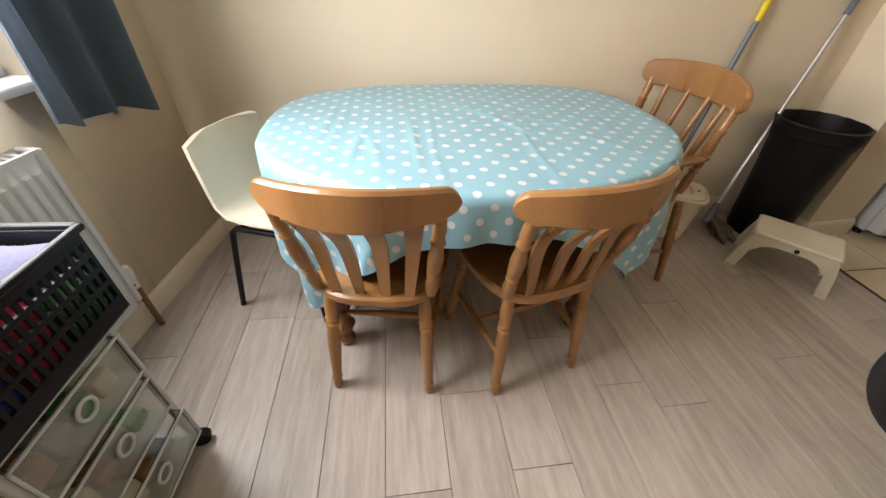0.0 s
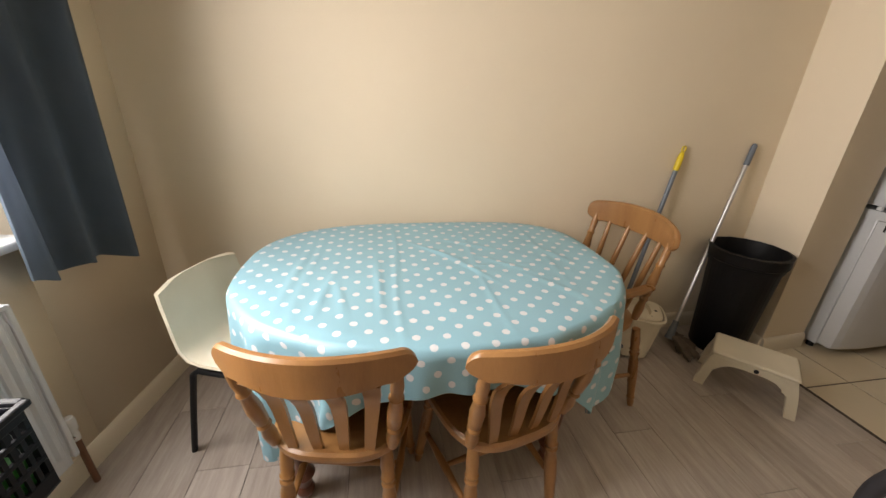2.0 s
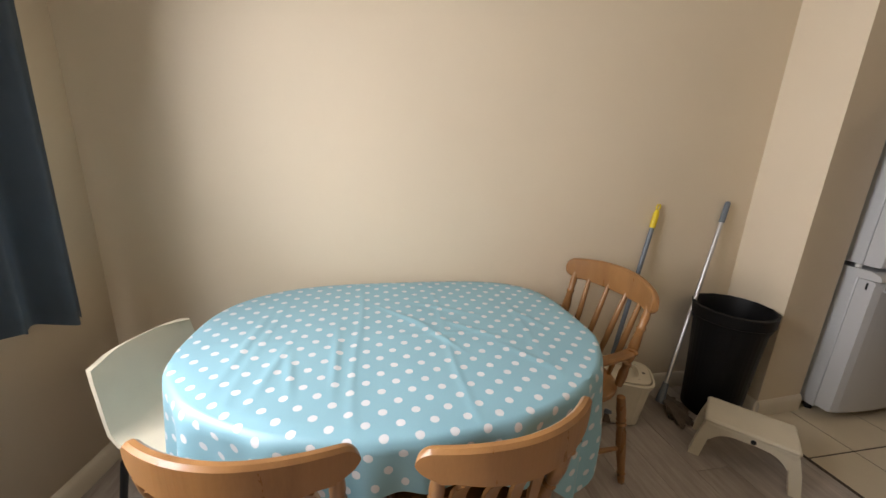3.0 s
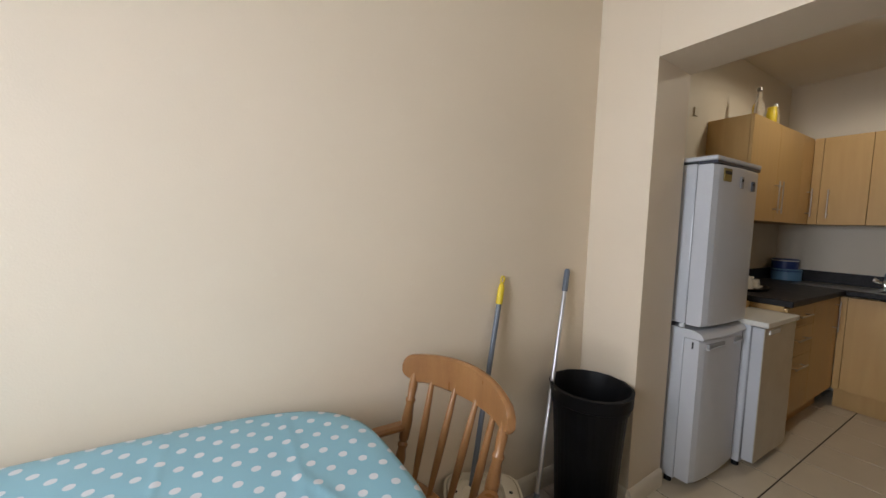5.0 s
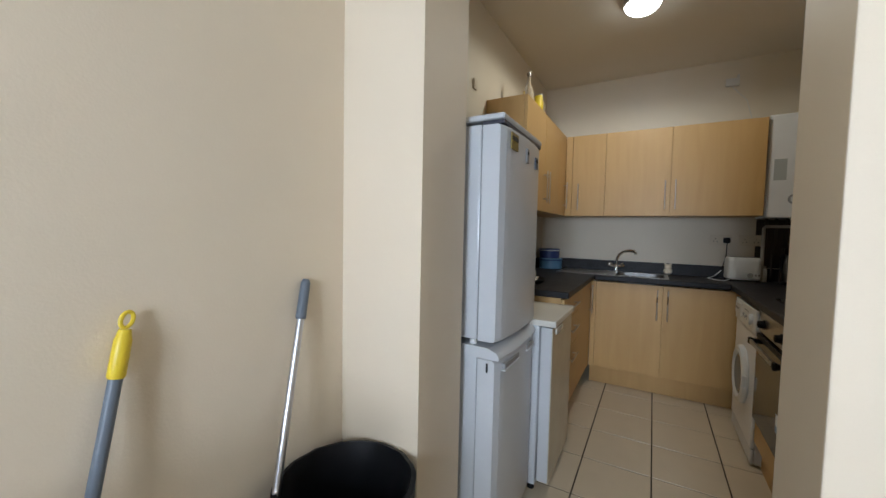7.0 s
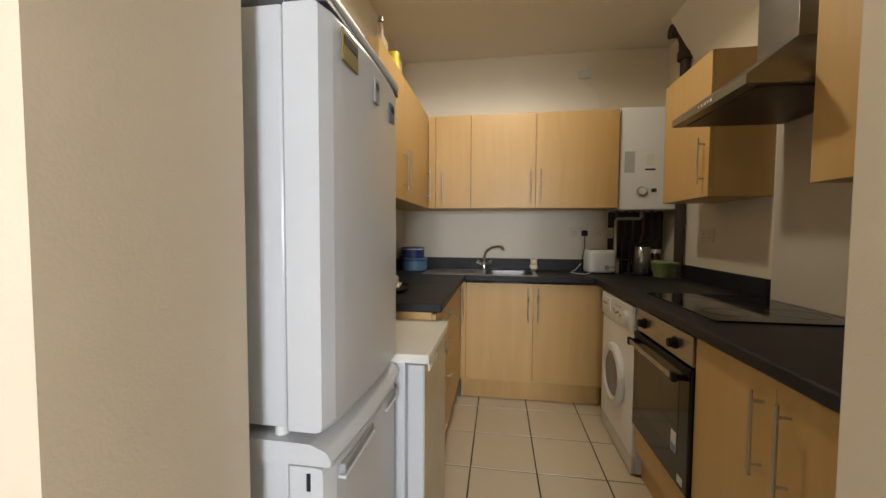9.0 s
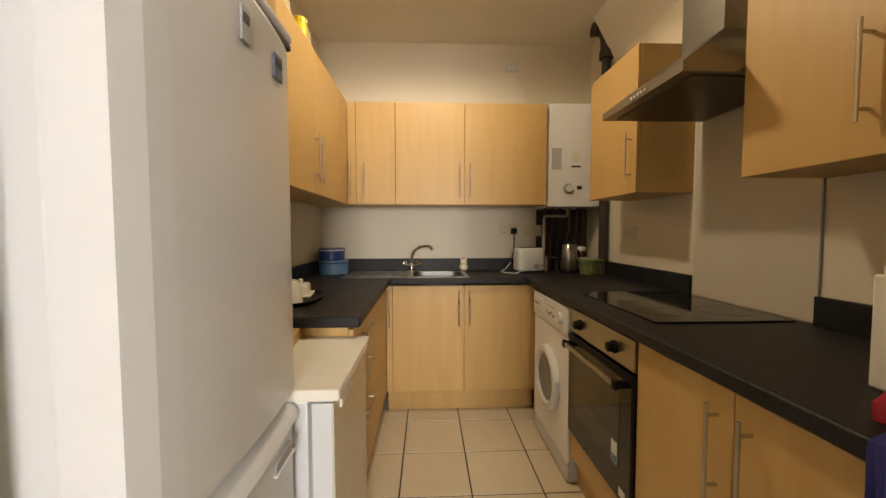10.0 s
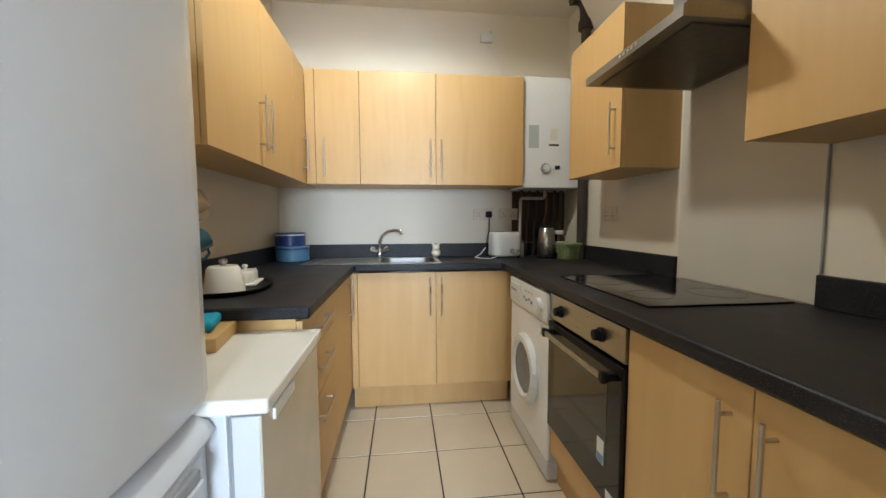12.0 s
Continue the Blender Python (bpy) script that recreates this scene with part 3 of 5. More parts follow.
farmhouse_chair(pose(0.155, 1.215, 0, 0, 0, -10), True, "lacquered pine farmhouse chair tucked under the dining table")
farmhouse_chair(pose(0.600, 1.195, 0, 0, 0, 14), True, "lacquered pine farmhouse chair pushed in askew at the table")
farmhouse_chair(pose(1.155, 1.69, 0, 0, 0, 100), False, "glossy pine carver armchair at the table's rounded end", 1.28, 0.25, 0.046, 0.022)


def shell_chair(m):
    """One-piece plastic seat on a bent black steel frame; it faces its own +y."""
    c = thing("shell_chair", "off-white moulded plastic chair with black steel legs", "chair", m)
    prof = [(0.20, 0.405), (0.19, 0.428), (0.15, 0.438), (0.05, 0.430), (-0.08, 0.425), (-0.14, 0.435), (-0.175, 0.47), (-0.19, 0.52), (-0.203, 0.575), (-0.218, 0.640), (-0.228, 0.685), (-0.231, 0.70)]
    nu = 20
    top, bot = [], []
    for k, (y, z) in enumerate(prof):
        t = k / (len(prof) - 1)
        w = 0.20 - 0.03 * t - (0.03 if k in (0, len(prof) - 1) else 0)
        row = []
        for i in range(nu + 1):
            u = 2 * i / nu - 1
            lift = 0.016 * abs(u) ** 3
            back = max(0.0, (t - 0.35) / 0.65)
            row.append(Vector((w * u, y + lift * 1.6 * back, z + lift * (1 - back))))
        top.append(row)
    bm = bmesh.new()
    vs = [[bm.verts.new(p) for p in row] for row in top]
    for a, b in zip(vs, vs[1:]):
        for i in range(nu):
            bm.faces.new((a[i], a[i + 1], b[i + 1], b[i]))
    bmesh.ops.recalc_face_normals(bm, faces=bm.faces)
    ex = bmesh.ops.solidify(bm, geom=bm.faces[:], thickness=0.011)
    shell = part("shell", bm, M_CREAMP, c)
    for sx in (-1, 1):
        x = sx * 0.17
        part("leg_frame", tube([(x * 1.0, -0.235, 0.0), (x * 1.0, -0.19, 0.20), (x, -0.145, 0.385), (x, -0.12, 0.405), (x, 0.10, 0.410), (x, 0.125, 0.39), (x * 1.03, 0.14, 0.20), (x * 1.08, 0.16, 0.0)], 0.0105, 12), M_BLACKP, c, "black tubular steel leg frame")
    for y in (-0.11, 0.09):
        part("cross_bar", tube([(-0.17, y, 0.402), (0.17, y, 0.402)], 0.009), M_BLACKP, c)
    return c


shell_chair(pose(-0.175, 1.552, 0, 0, 0, -111))


# ---- things along the dining wall ----
def waste_bin(m):
    b = thing("waste_bin", "tall black plastic waste bin standing in the corner", "bin", m)
    part("body", lathe([(0.120, 0.004), (0.126, 0), (0.132, 0.01), (0.158, 0.52), (0.170, 0.522), (0.172, 0.545), (0.180, 0.55), (0.181, 0.60), (0.176, 0.605), (0.168, 0.60), (0.164, 0.54), (0.126, 0.02), (0.05, 0.014)], 40), M_BLACKP, b)
    liner = []
    for r, z in ((0.179, 0.585), (0.183, 0.606), (0.170, 0.610), (0.160, 0.58), (0.150, 0.50), (0.120, 0.34), (0.05, 0.30)):
        liner.append([((r + 0.0012 * math.sin(i * 1.7 + z * 30)) * math.cos(2 * math.pi * i / 44), (r + 0.0012 * math.sin(i * 1.7 + z * 30)) * math.sin(2 * math.pi * i / 44), z + 0.0012 * math.sin(i * 2.3)) for i in range(44)])
    part("bin_liner", rings(liner, caps=False), M_BLACKP, b, "creased black bin liner folded over the rim")


waste_bin(pose(2.185, 1.815, 0))


def step_stool(m):
    s = thing("step_stool", "low cream plastic step stool standing on the floor", "stool", m)
    w, d, h = 0.165, 0.108, 0.198
    part("top", join(box(-w, w, -d, d, h - 0.022, h, 0.014, 3), box(-w + 0.004, w - 0.004, -d + 0.002, d - 0.002, h - 0.050, h - 0.015, 0.01, 2)), M_CREAMP, s)
    for sx in (-1, 1):
        for sy in (-1, 1):
            a = [(sx * (w - 0.045), sy * (d - 0.004)), (sx * (w - 0.004), sy * (d - 0.004)), (sx * (w - 0.004), sy * (d - 0.050)), (sx * (w - 0.045), sy * (d - 0.050))]
            foot = [(x * 1.0 + sx * 0.035, y + sy * 0.018, 0.0) for x, y in a]
            part("leg", rings([foot, [(x + sx * 0.018, y + sy * 0.009, h * 0.5) for x, y in a], [(x, y, h - 0.03) for x, y in a]]), M_CREAMP, s)
        loops = []
        for i in range(9):
            t = i / 8
            y = -d + 0.03 + (2 * d - 0.06) * t
            z = h - 0.035 - 0.05 * abs(2 * t - 1) ** 3
            loops.append([(sx * (w - 0.004), y, h - 0.02), (sx * (w - 0.014), y, h - 0.02), (sx * (w - 0.010), y, z), (sx * w, y, z)])
        part("apron", rings(loops), M_CREAMP, s)
    for sy in (-1, 1):
        loops = []
        for i in range(13):
            t = i / 12
            x = -w + 0.03 + (2 * w - 0.06) * t
            z = h - 0.045 - 0.055 * abs(2 * t - 1) ** 4
            loops.append([(x, sy * (d - 0.004), h - 0.02), (x, sy * (d - 0.014), h - 0.02), (x, sy * (d - 0.008), z), (x, sy * (d + 0.002), z)])
        part("apron", rings(loops), M_CREAMP, s)
    part("hand_hole", moved(lathe([(0.010, 0), (0.010, 0.003), (0.006, 0.004)], 16), pose(0.012, -d - 0.001, h - 0.030, 90, 0, 0)), M_DARK, s)


step_stool(pose(2.03, 1.49, 0, 0, 0, -49))


def bucket(m):
    b = thing("mop_bucket", "cream plastic mop bucket with a wringer beside the wall", "bucket", m)

    def ring(w, d, z):
        return [(*oval(w, d, 2 * math.pi * i / 36, 4), z) for i in range(36)]
    part("body", rings([ring(0.105, 0.085, 0), ring(0.115, 0.095, 0.01), ring(0.145, 0.118, 0.235), ring(0.155, 0.128, 0.238), ring(0.157, 0.130, 0.255), ring(0.147, 0.120, 0.258), ring(0.140, 0.113, 0.235), ring(0.11, 0.09, 0.03)]), M_CREAMP, b)
    part("wringer", rings([ring(0.140, 0.112, 0.245), ring(0.140, 0.112, 0.262), ring(0.085, 0.07, 0.266), ring(0.07, 0.055, 0.20), ring(0.05, 0.04, 0.16)]), M_CREAMP, b)
    for k in range(8):
        a = k * math.pi / 4
        part("drain_hole", moved(lathe([(0.008, 0), (0.008, 0.003)], 8), pose(0.110 * math.cos(a), 0.09 * math.sin(a), 0.262)), M_DARK, b)


bucket(pose(1.62, 1.86, 0, 0, 0, -30))


def broom(m0, m1):
    b = thing("broom", "broom with a grey pole and yellow hanging grip", "broom")
    a, z = Vector(m0), Vector(m1)
    d = (z - a).normalized()
    part("pole", tube([a, z - d * 0.12], 0.0115, 14), M_GREYTUBE, b)
    part("grip", tube([z - d * 0.12, z - d * 0.115, z - d * 0.05, z - d * 0.045, z - d * 0.03], [0.0125, 0.015, 0.0145, 0.013, 0.010], 14), M_YELLOW, b, "yellow plastic grip")
    loop = []
    e, u = Vector((1, 0, 0)), d
    for i in range(17):
        an = -math.pi * 0.5 + 2 * math.pi * i / 16
        loop.append(z - d * 0.012 + e * 0.010 * math.cos(an) + u * 0.015 * math.sin(an))
    part("hanging_loop", tube(loop, 0.004, 8), M_YELLOW, b, "yellow plastic hanging loop")
    yaw = 75
    part("head", moved(box(-0.14, 0.14, -0.022, 0.022, 0.05, 0.085, 0.01), Matrix.Translation((a.x, a.y, 0)) @ pose(0, 0, 0, 0, 0, yaw)), M_GREYTUBE, b)
    part("bristles", moved(join(*[box(-0.135 + 0.015 * i, -0.124 + 0.015 * i, -0.018, 0.018, 0.0, 0.055) for i in range(18)]), Matrix.Translation((a.x, a.y, 0)) @ pose(0, 0, 0, 0, 0, yaw)), M_MOP, b)


broom((1.578, 1.92, 0.06), (1.799, 2.010, 1.095))


def mop(m0, m1):
    b = thing("mop", "string mop with an aluminium pole leaning on the wall", "mop")
    a, z = Vector(m0), Vector(m1)
    d = (z - a).normalized()
    part("pole", tube([a, z - d * 0.11], 0.0105, 14), M_ALU, b)
    part("grip", tube([z - d * 0.115, z - d * 0.11, z - d * 0.01, z], [0.012, 0.0145, 0.0135, 0.009], 14), M_GREYTUBE, b, "grey plastic grip")
    part("socket", tube([a - d * 0.02, a + d * 0.09], [0.024, 0.014], 14), M_GREYTUBE, b)
    rnd = random.Random(3)
    strands = []
    for i in range(60):
        an = rnd.uniform(-1.5, 0.7)
        r = rnd.uniform(0.07, 0.17)
        dx, dy = math.cos(an), math.sin(an)
        strands.append(tube([a, a + Vector((dx * 0.05, dy * 0.05, -0.005)), (a.x + dx * r * 0.8, min(a.y + dy * r * 0.8, 1.98), 0.022 + 0.012 * rnd.random()), (a.x + dx * r, min(a.y + dy * r, 1.985), 0.010)], 0.0095, 5))
    part("mop_head", join(*strands), M_MOP, b, "grey cotton mop strands spread on the floor")


mop((1.885, 1.835, 0.075), (2.222, 2.016, 1.115))


# ---- plastic drawers with a crate ----
def open_box(x0, x1, y0, y1, z0, z1, t):
    """A tray: outer and inner skin, open above."""
    loop = lambda i, z: [(x0 + i, y0 + i, z), (x1 - i, y0 + i, z), (x1 - i, y1 - i, z), (x0 + i, y1 - i, z)]
    return rings([loop(0, z0), loop(0, z1), loop(t, z1), loop(t, z0 + t)])


def drawer_tower(m):
    t = thing("drawer_tower", "clear plastic drawer tower on black castors", "drawers", m)
    w, d, h0, h1 = 0.30, 0.36, 0.065, 0.515
    for y in (0, w - 0.016):
        for x in (-d, -0.016):
            part("post", box(x, x + 0.016, y, y + 0.016, h0, h1, 0.003), M_TOWER, t)
    part("top", box(-d, 0.004, 0, w, h1, h1 + 0.014, 0.004), M_TOWER, t)
    part("base", box(-d, 0.004, 0, w, h0 - 0.012, h0 + 0.002, 0.004), M_TOWER, t)
    step = (h1 - h0) / 3
    for k in range(3):
        a, b = h0 + k * step + 0.010, h0 + (k + 1) * step - 0.012
        out = 0.022 if k == 0 else 0.004
        dr = part("drawer", open_box(-d + 0.02, out, 0.018, w - 0.018, a, b, 0.003), M_CLEAR, t, "clear plastic drawer")
        part("front_rim", join(box(out, out + 0.006, 0.012, w - 0.012, b - 0.006, b, 0.002), box(out, out + 0.006, 0.012, w - 0.012, a, a + 0.006, 0.002), box(out, out + 0.006, 0.012, 0.018, a, b, 0.002), box(out, out + 0.006, w - 0.018, w - 0.012, a, b, 0.002)), M_TOWER, dr)
        zc = (a + b) / 2 + 0.01
        part("handle", tube([(out + 0.005, w / 2 + 0.021 * math.cos(2 * math.pi * i / 20), zc + 0.021 * math.sin(2 * math.pi * i / 20)) for i in range(21)], 0.004, 8), M_TOWER, dr, "round pull ring")
        rnd = random.Random(k + 9)
        for q in range(4):
            y = 0.03 + q * 0.06
            part("packet", box(-0.30 + 0.05 * rnd.random(), -0.03, y, y + 0.05, a + 0.005, a + 0.03 + 0.06 * rnd.random(), 0.006), (M_GREEN, M_CREAMP, M_PINE, M_PRINT)[(q + k) % 4], dr)
    for y in (0.01, w - 0.005):
        for x in (-d + 0.02, 0.004):
            cs = part("castor", moved(lathe([(0.006, -0.014), (0.026, -0.013), (0.027, 0.0), (0.026, 0.013), (0.006, 0.014)], 18), pose(x, y, 0.027, 90, 0, 20)), M_BLACKP, t, "black plastic castor")


TOWER = pose(-0.425, 0.62, 0, 0, 0, -3)
drawer_tower(TOWER)


def crate(m):
    c = thing("crate", "black lattice plastic crate full of oddments on the drawers", "crate", m)
    w, d, h = 0.44, 0.40, 0.205
    part("floor_panel", box(-d, 0, 0, w, 0, 0.006), M_CRATE, c)
    for (x0, x1, y0, y1, along) in ((-0.008, 0, 0, w, "y"), (-d, -d + 0.008, 0, w, "y"), (-d + 0.008, -0.008, 0, 0.008, "x"), (-d + 0.008, -0.008, w - 0.008, w, "x")):
        bars = [box(x0, x1, y0, y1, z, z + t, 0.0015) for z, t in ((0.004, 0.034), (0.070, 0.011), (0.106, 0.011), (0.142, 0.011), (h - 0.030, 0.030))]
        n = 22
        for i in range(n + 1):
            if along == "y":
                y = y0 + (y1 - y0 - 0.009) * i / n
                bars.append(box(x0 + 0.001, x1 - 0.001, y, y + 0.009, 0.01, h - 0.02))
            else:
                x = x0 + (x1 - x0 - 0.009) * i / n
                bars.append(box(x, x + 0.009, y0 + 0.001, y1 - 0.001, 0.01, h - 0.02))
        part("lattice_side", join(*bars), M_CRATE, c)
    part("rim", join(box(-0.004, 0.012, -0.008, w + 0.008, h - 0.006, h + 0.008, 0.004), box(-d - 0.012, -d + 0.004, -0.008, w + 0.008, h - 0.006, h + 0.008, 0.004), box(-d, 0, -0.012, 0.004, h - 0.006, h + 0.008, 0.004), box(-d, 0, w - 0.004, w + 0.012, h - 0.006, h + 0.008, 0.004)), M_CRATE, c)


CRATE = pose(-0.415, 0.525, 0.532, 0, 0, -3)
crate(CRATE)
rnd = random.Random(12)
for i in range(14):
    col = (M_LBLUE, M_REDC, M_YELLOW, M_WHITEP, M_BLUEC, M_GREEN, M_BLUE)[i % 7]
    x, y = -0.05 - 0.09 * (i % 4), 0.06 + 0.105 * (i // 4)
    hgt = 0.085 + 0.075 * rnd.random()
    bx = part("packet", box(x - 0.036, x + 0.036, y - 0.045, y + 0.045, 0.007, 0.007 + hgt, 0.006), col)
    bx.matrix_world = CRATE
    tagged(bx, "coloured household packet lying in the black crate", "packet", "packets in the crate")


def folded_cloth(m, w, d, h, material, label):
    """A soft folded stack with sagging edges."""
    bm = bmesh.new()
    n = 16
    tops, bots = [], []
    for i in range(n + 1):
        tr, br = [], []
        for j in range(n + 1):
            u, v = 2 * i / n - 1, 2 * j / n - 1
            e = (1 - abs(u) ** 6) * (1 - abs(v) ** 6)
            z = h * (0.45 + 0.55 * e) + 0.008 * noise.noise((u * 2, v * 2, w * 9))
            tr.append(bm.verts.new((u * w / 2, v * d / 2, z)))
            br.append(bm.verts.new((u * w / 2 * 0.98, v * d / 2 * 0.98, 0)))
        tops.append(tr)
        bots.append(br)
    for i in range(n):
        for j in range(n):
            bm.faces.new((tops[i][j], tops[i + 1][j], tops[i + 1][j + 1], tops[i][j + 1]))
            bm.faces.new((bots[i][j], bots[i][j + 1], bots[i + 1][j + 1], bots[i + 1][j]))
    edge = [(i, 0) for i in range(n)] + [(n, j) for j in range(n)] + [(i, n) for i in range(n, 0, -1)] + [(0, j) for j in range(n, 0, -1)]
    for (a, b), (c, d2) in zip(edge, edge[1:] + edge[:1]):
        bm.faces.new((tops[a][b], bots[a][b], bots[c][d2], tops[c][d2]))
    ob = part("folded_cloth", bm, material)
    ob.matrix_world = m
    return tagged(ob, label, "cloth")


folded_cloth(CRATE @ pose(-0.2, 0.22, 0.168, 0, 0, 5), 0.34, 0.38, 0.036, mat("lilac_cloth", (0.13, 0.13, 0.22), 0.9, bump=0.3), "pale lilac folded cloth on top of the crate")


# ---- bicycle beside the opening ----
def bicycle(m):
    b = thing("bicycle", "small bicycle with black tyres and green frame by the doorway", "bicycle", m)
    R = 0.28

    def wheel(x):
        w = part("wheel", tube([(x + R * math.cos(2 * math.pi * i / 48), 0, R + 0.022 + R * math.sin(2 * math.pi * i / 48)) for i in range(49)], 0.022, 10), M_RUBBER, b, "black rubber tyre on a grey rim")
        part("rim", tube([(x + (R - 0.028) * math.cos(2 * math.pi * i / 48), 0, R + 0.022 + (R - 0.028) * math.sin(2 * math.pi * i / 48)) for i in range(49)], 0.012, 8), M_ALU, w)
        part("hub", moved(lathe([(0.012, -0.04), (0.02, -0.03), (0.012, -0.02), (0.012, 0.02), (0.02, 0.03), (0.012, 0.04)], 14), pose(x, 0, R + 0.022, 90, 0, 0)), M_ALU, w)
        for i in range(20):
            a = 2 * math.pi * i / 20
            part("spoke", tube([(x + 0.015 * math.cos(a + 0.6), 0.02 * (-1) ** i, R + 0.022 + 0.015 * math.sin(a + 0.6)), (x + (R - 0.03) * math.cos(a), 0, R + 0.022 + (R - 0.03) * math.sin(a))], 0.0014, 5), M_ALU, w)
        cover = []
        for r, y in ((0.04, -0.016), (0.14, -0.020), (0.185, -0.012), (0.185, -0.008), (0.14, -0.014), (0.04, -0.010)):
            cover.append([(x + r * math.cos(2 * math.pi * i / 40), y, R + 0.022 + r * math.sin(2 * math.pi * i / 40)) for i in range(40)])
        part("wheel_cover", rings(cover, caps=False), M_GREEN, w, "green plastic spoke cover")
        for i in range(9):
            a = 2 * math.pi * i / 9
            part("cover_mark", moved(lathe([(0.020, 0), (0.020, 0.002)], 12), pose(x + 0.14 * math.cos(a), -0.020, R + 0.022 + 0.14 * math.sin(a), 90, 0, 0)), M_DARK, w)
        return w
    wheel(0)
    wheel(0.80)
    z = R + 0.022
    for pts, r in (([(0.10, 0, 0.66), (0.30, 0, 0.30)], 0.018), ([(0.10, 0, 0.68), (0.50, 0, 0.52)], 0.016), ([(0.30, 0, 0.30), (0.53, 0, 0.62)], 0.016)):
        part("frame_tube", tube(pts, r), M_GREEN, b)
    for s in (-1, 1):
        part("fork", tube([(0, s * 0.05, z), (0.05, s * 0.05, 0.52), (0.09, s * 0.02, 0.62)], 0.012), M_GREEN, b)
        part("stay", tube([(0.80, s * 0.05, z), (0.30, s * 0.03, 0.30)], 0.009), M_GREEN, b)
        part("stay", tube([(0.80, s * 0.05, z), (0.50, s * 0.02, 0.53)], 0.009), M_GREEN, b)
    part("handlebar", tube([(0.13, -0.26, 0.86), (0.12, -0.20, 0.86), (0.11, -0.06, 0.80), (0.11, 0.06, 0.80), (0.12, 0.20, 0.86), (0.13, 0.26, 0.86)], 0.012), M_BLACKP, b)
    part("stem", tube([(0.09, 0, 0.62), (0.11, 0, 0.80)], 0.014), M_ALU, b)
    part("seat_post", tube([(0.51, 0, 0.55), (0.55, 0, 0.66)], 0.012), M_ALU, b)
    part("saddle", moved(box(-0.10, 0.13, -0.055, 0.055, 0.66, 0.71, 0.022, 3), Matrix.Translation((0.54, 0, 0))), M_BLACKP, b)
    part("crank", moved(lathe([(0.075, -0.004), (0.075, 0.004)], 24), pose(0.30, -0.05, 0.30, 90, 0, 0)), M_ALU, b)


bicycle(pose(1.755, 0.58, 0, 0, 0, -50))


# ---- kitchen units ----
def bar_handle(a, b, out, parent):
    """A straight bar on two short posts; out points away from the door."""
    a, b, o = Vector(a), Vector(b), Vector(out)
    d = (b - a).normalized()
    h = part("handle", join(tube([a + o * 0.030, b + o * 0.030], 0.0048, 10), *[tube([p, p + o * 0.030], 0.0045, 8) for p in (a + d * 0.03, b - d * 0.03)]), M_NICKEL, parent, "satin metal bar handle")
    return h


def unit(name, label, m, w, d, z0, z1, fronts, group, plinth=0.0, shelf_gap=0.0):
    """A carcass from x 0 to w, its front at y 0 facing -y. fronts: kind, x0, x1, z0, z1, handle."""
    u = thing(name, label, "cabinet", m, group)
    part("body", box(0.001, w - 0.001, 0.020, d, z0, z1, 0.001), M_BEECH, u)
    if plinth:
        part("plinth", box(0.0, w, 0.080, 0.097, 0.0, plinth, 0.001), M_BEECH, u)
    for kind, x0, x1, a, b, h in fronts:
        f = part(kind, box(x0 + 0.0015, x1 - 0.0015, 0.0, 0.0185, a, b, 0.0015), M_BEECH, u)
        if h and h[0] == "v":
            bar_handle((h[1], 0, h[2]), (h[1], 0, h[3]), (0, -1, 0), f)
        elif h:
            bar_handle((h[2], 0, h[1]), (h[3], 0, h[1]), (0, -1, 0), f)
    return u


WT, WB = 0.925, 0.885
UB, UT = 1.418, 2.115
BX, BL, BR = 4.768, 1.575, 0.615
UX, UL, UR = 4.92, 1.846, 0.306
PL = 0.15
DZ0, DZ1 = 0.163, 0.872

# left run
unit("base_cabinet", "beech-effect base cabinet with three drawers", pose(3.70, BL, 0), 0.50, 0.54, PL, WB,
     [("drawer", 0, 0.5, 0.735, DZ1, ("h", 0.81, 0.14, 0.36)), ("drawer", 0, 0.5, 0.54, 0.732, ("h", 0.655, 0.14, 0.36)), ("drawer", 0, 0.5, DZ0, 0.537, ("h", 0.47, 0.14, 0.36))], "base cabinets", PL)
unit("base_cabinet", "beech-effect corner base cabinet with one door", pose(4.20, BL, 0), BX - 4.20, 0.54, PL, WB,
     [("door", 0, 0.50, DZ0, DZ1, ("v", 0.45, 0.62, 0.85)), ("filler", 0.50, BX - 4.20, DZ0, DZ1, None)], "base cabinets", PL)
unit("wall_cabinet", "beech-effect wall cabinet with two doors above the worktop", pose(3.74, UL, 0), 0.94, KN - UL, UB, UT,
     [("door", 0, 0.47, UB, UT, ("v", 0.435, UB + 0.06, UB + 0.29)), ("door", 0.47, 0.94, UB, UT, ("v", 0.505, UB + 0.06, UB + 0.29))], "wall cabinets")
unit("wall_cabinet", "narrow beech-effect corner wall cabinet", pose(4.68, UL, 0), END - 4.68 - 0.001, KN - UL, UB, UT,
     [("door", 0, UX - 4.68 - 0.002, UB, UT, ("v", 0.17, UB + 0.06, UB + 0.29))], "wall cabinets")
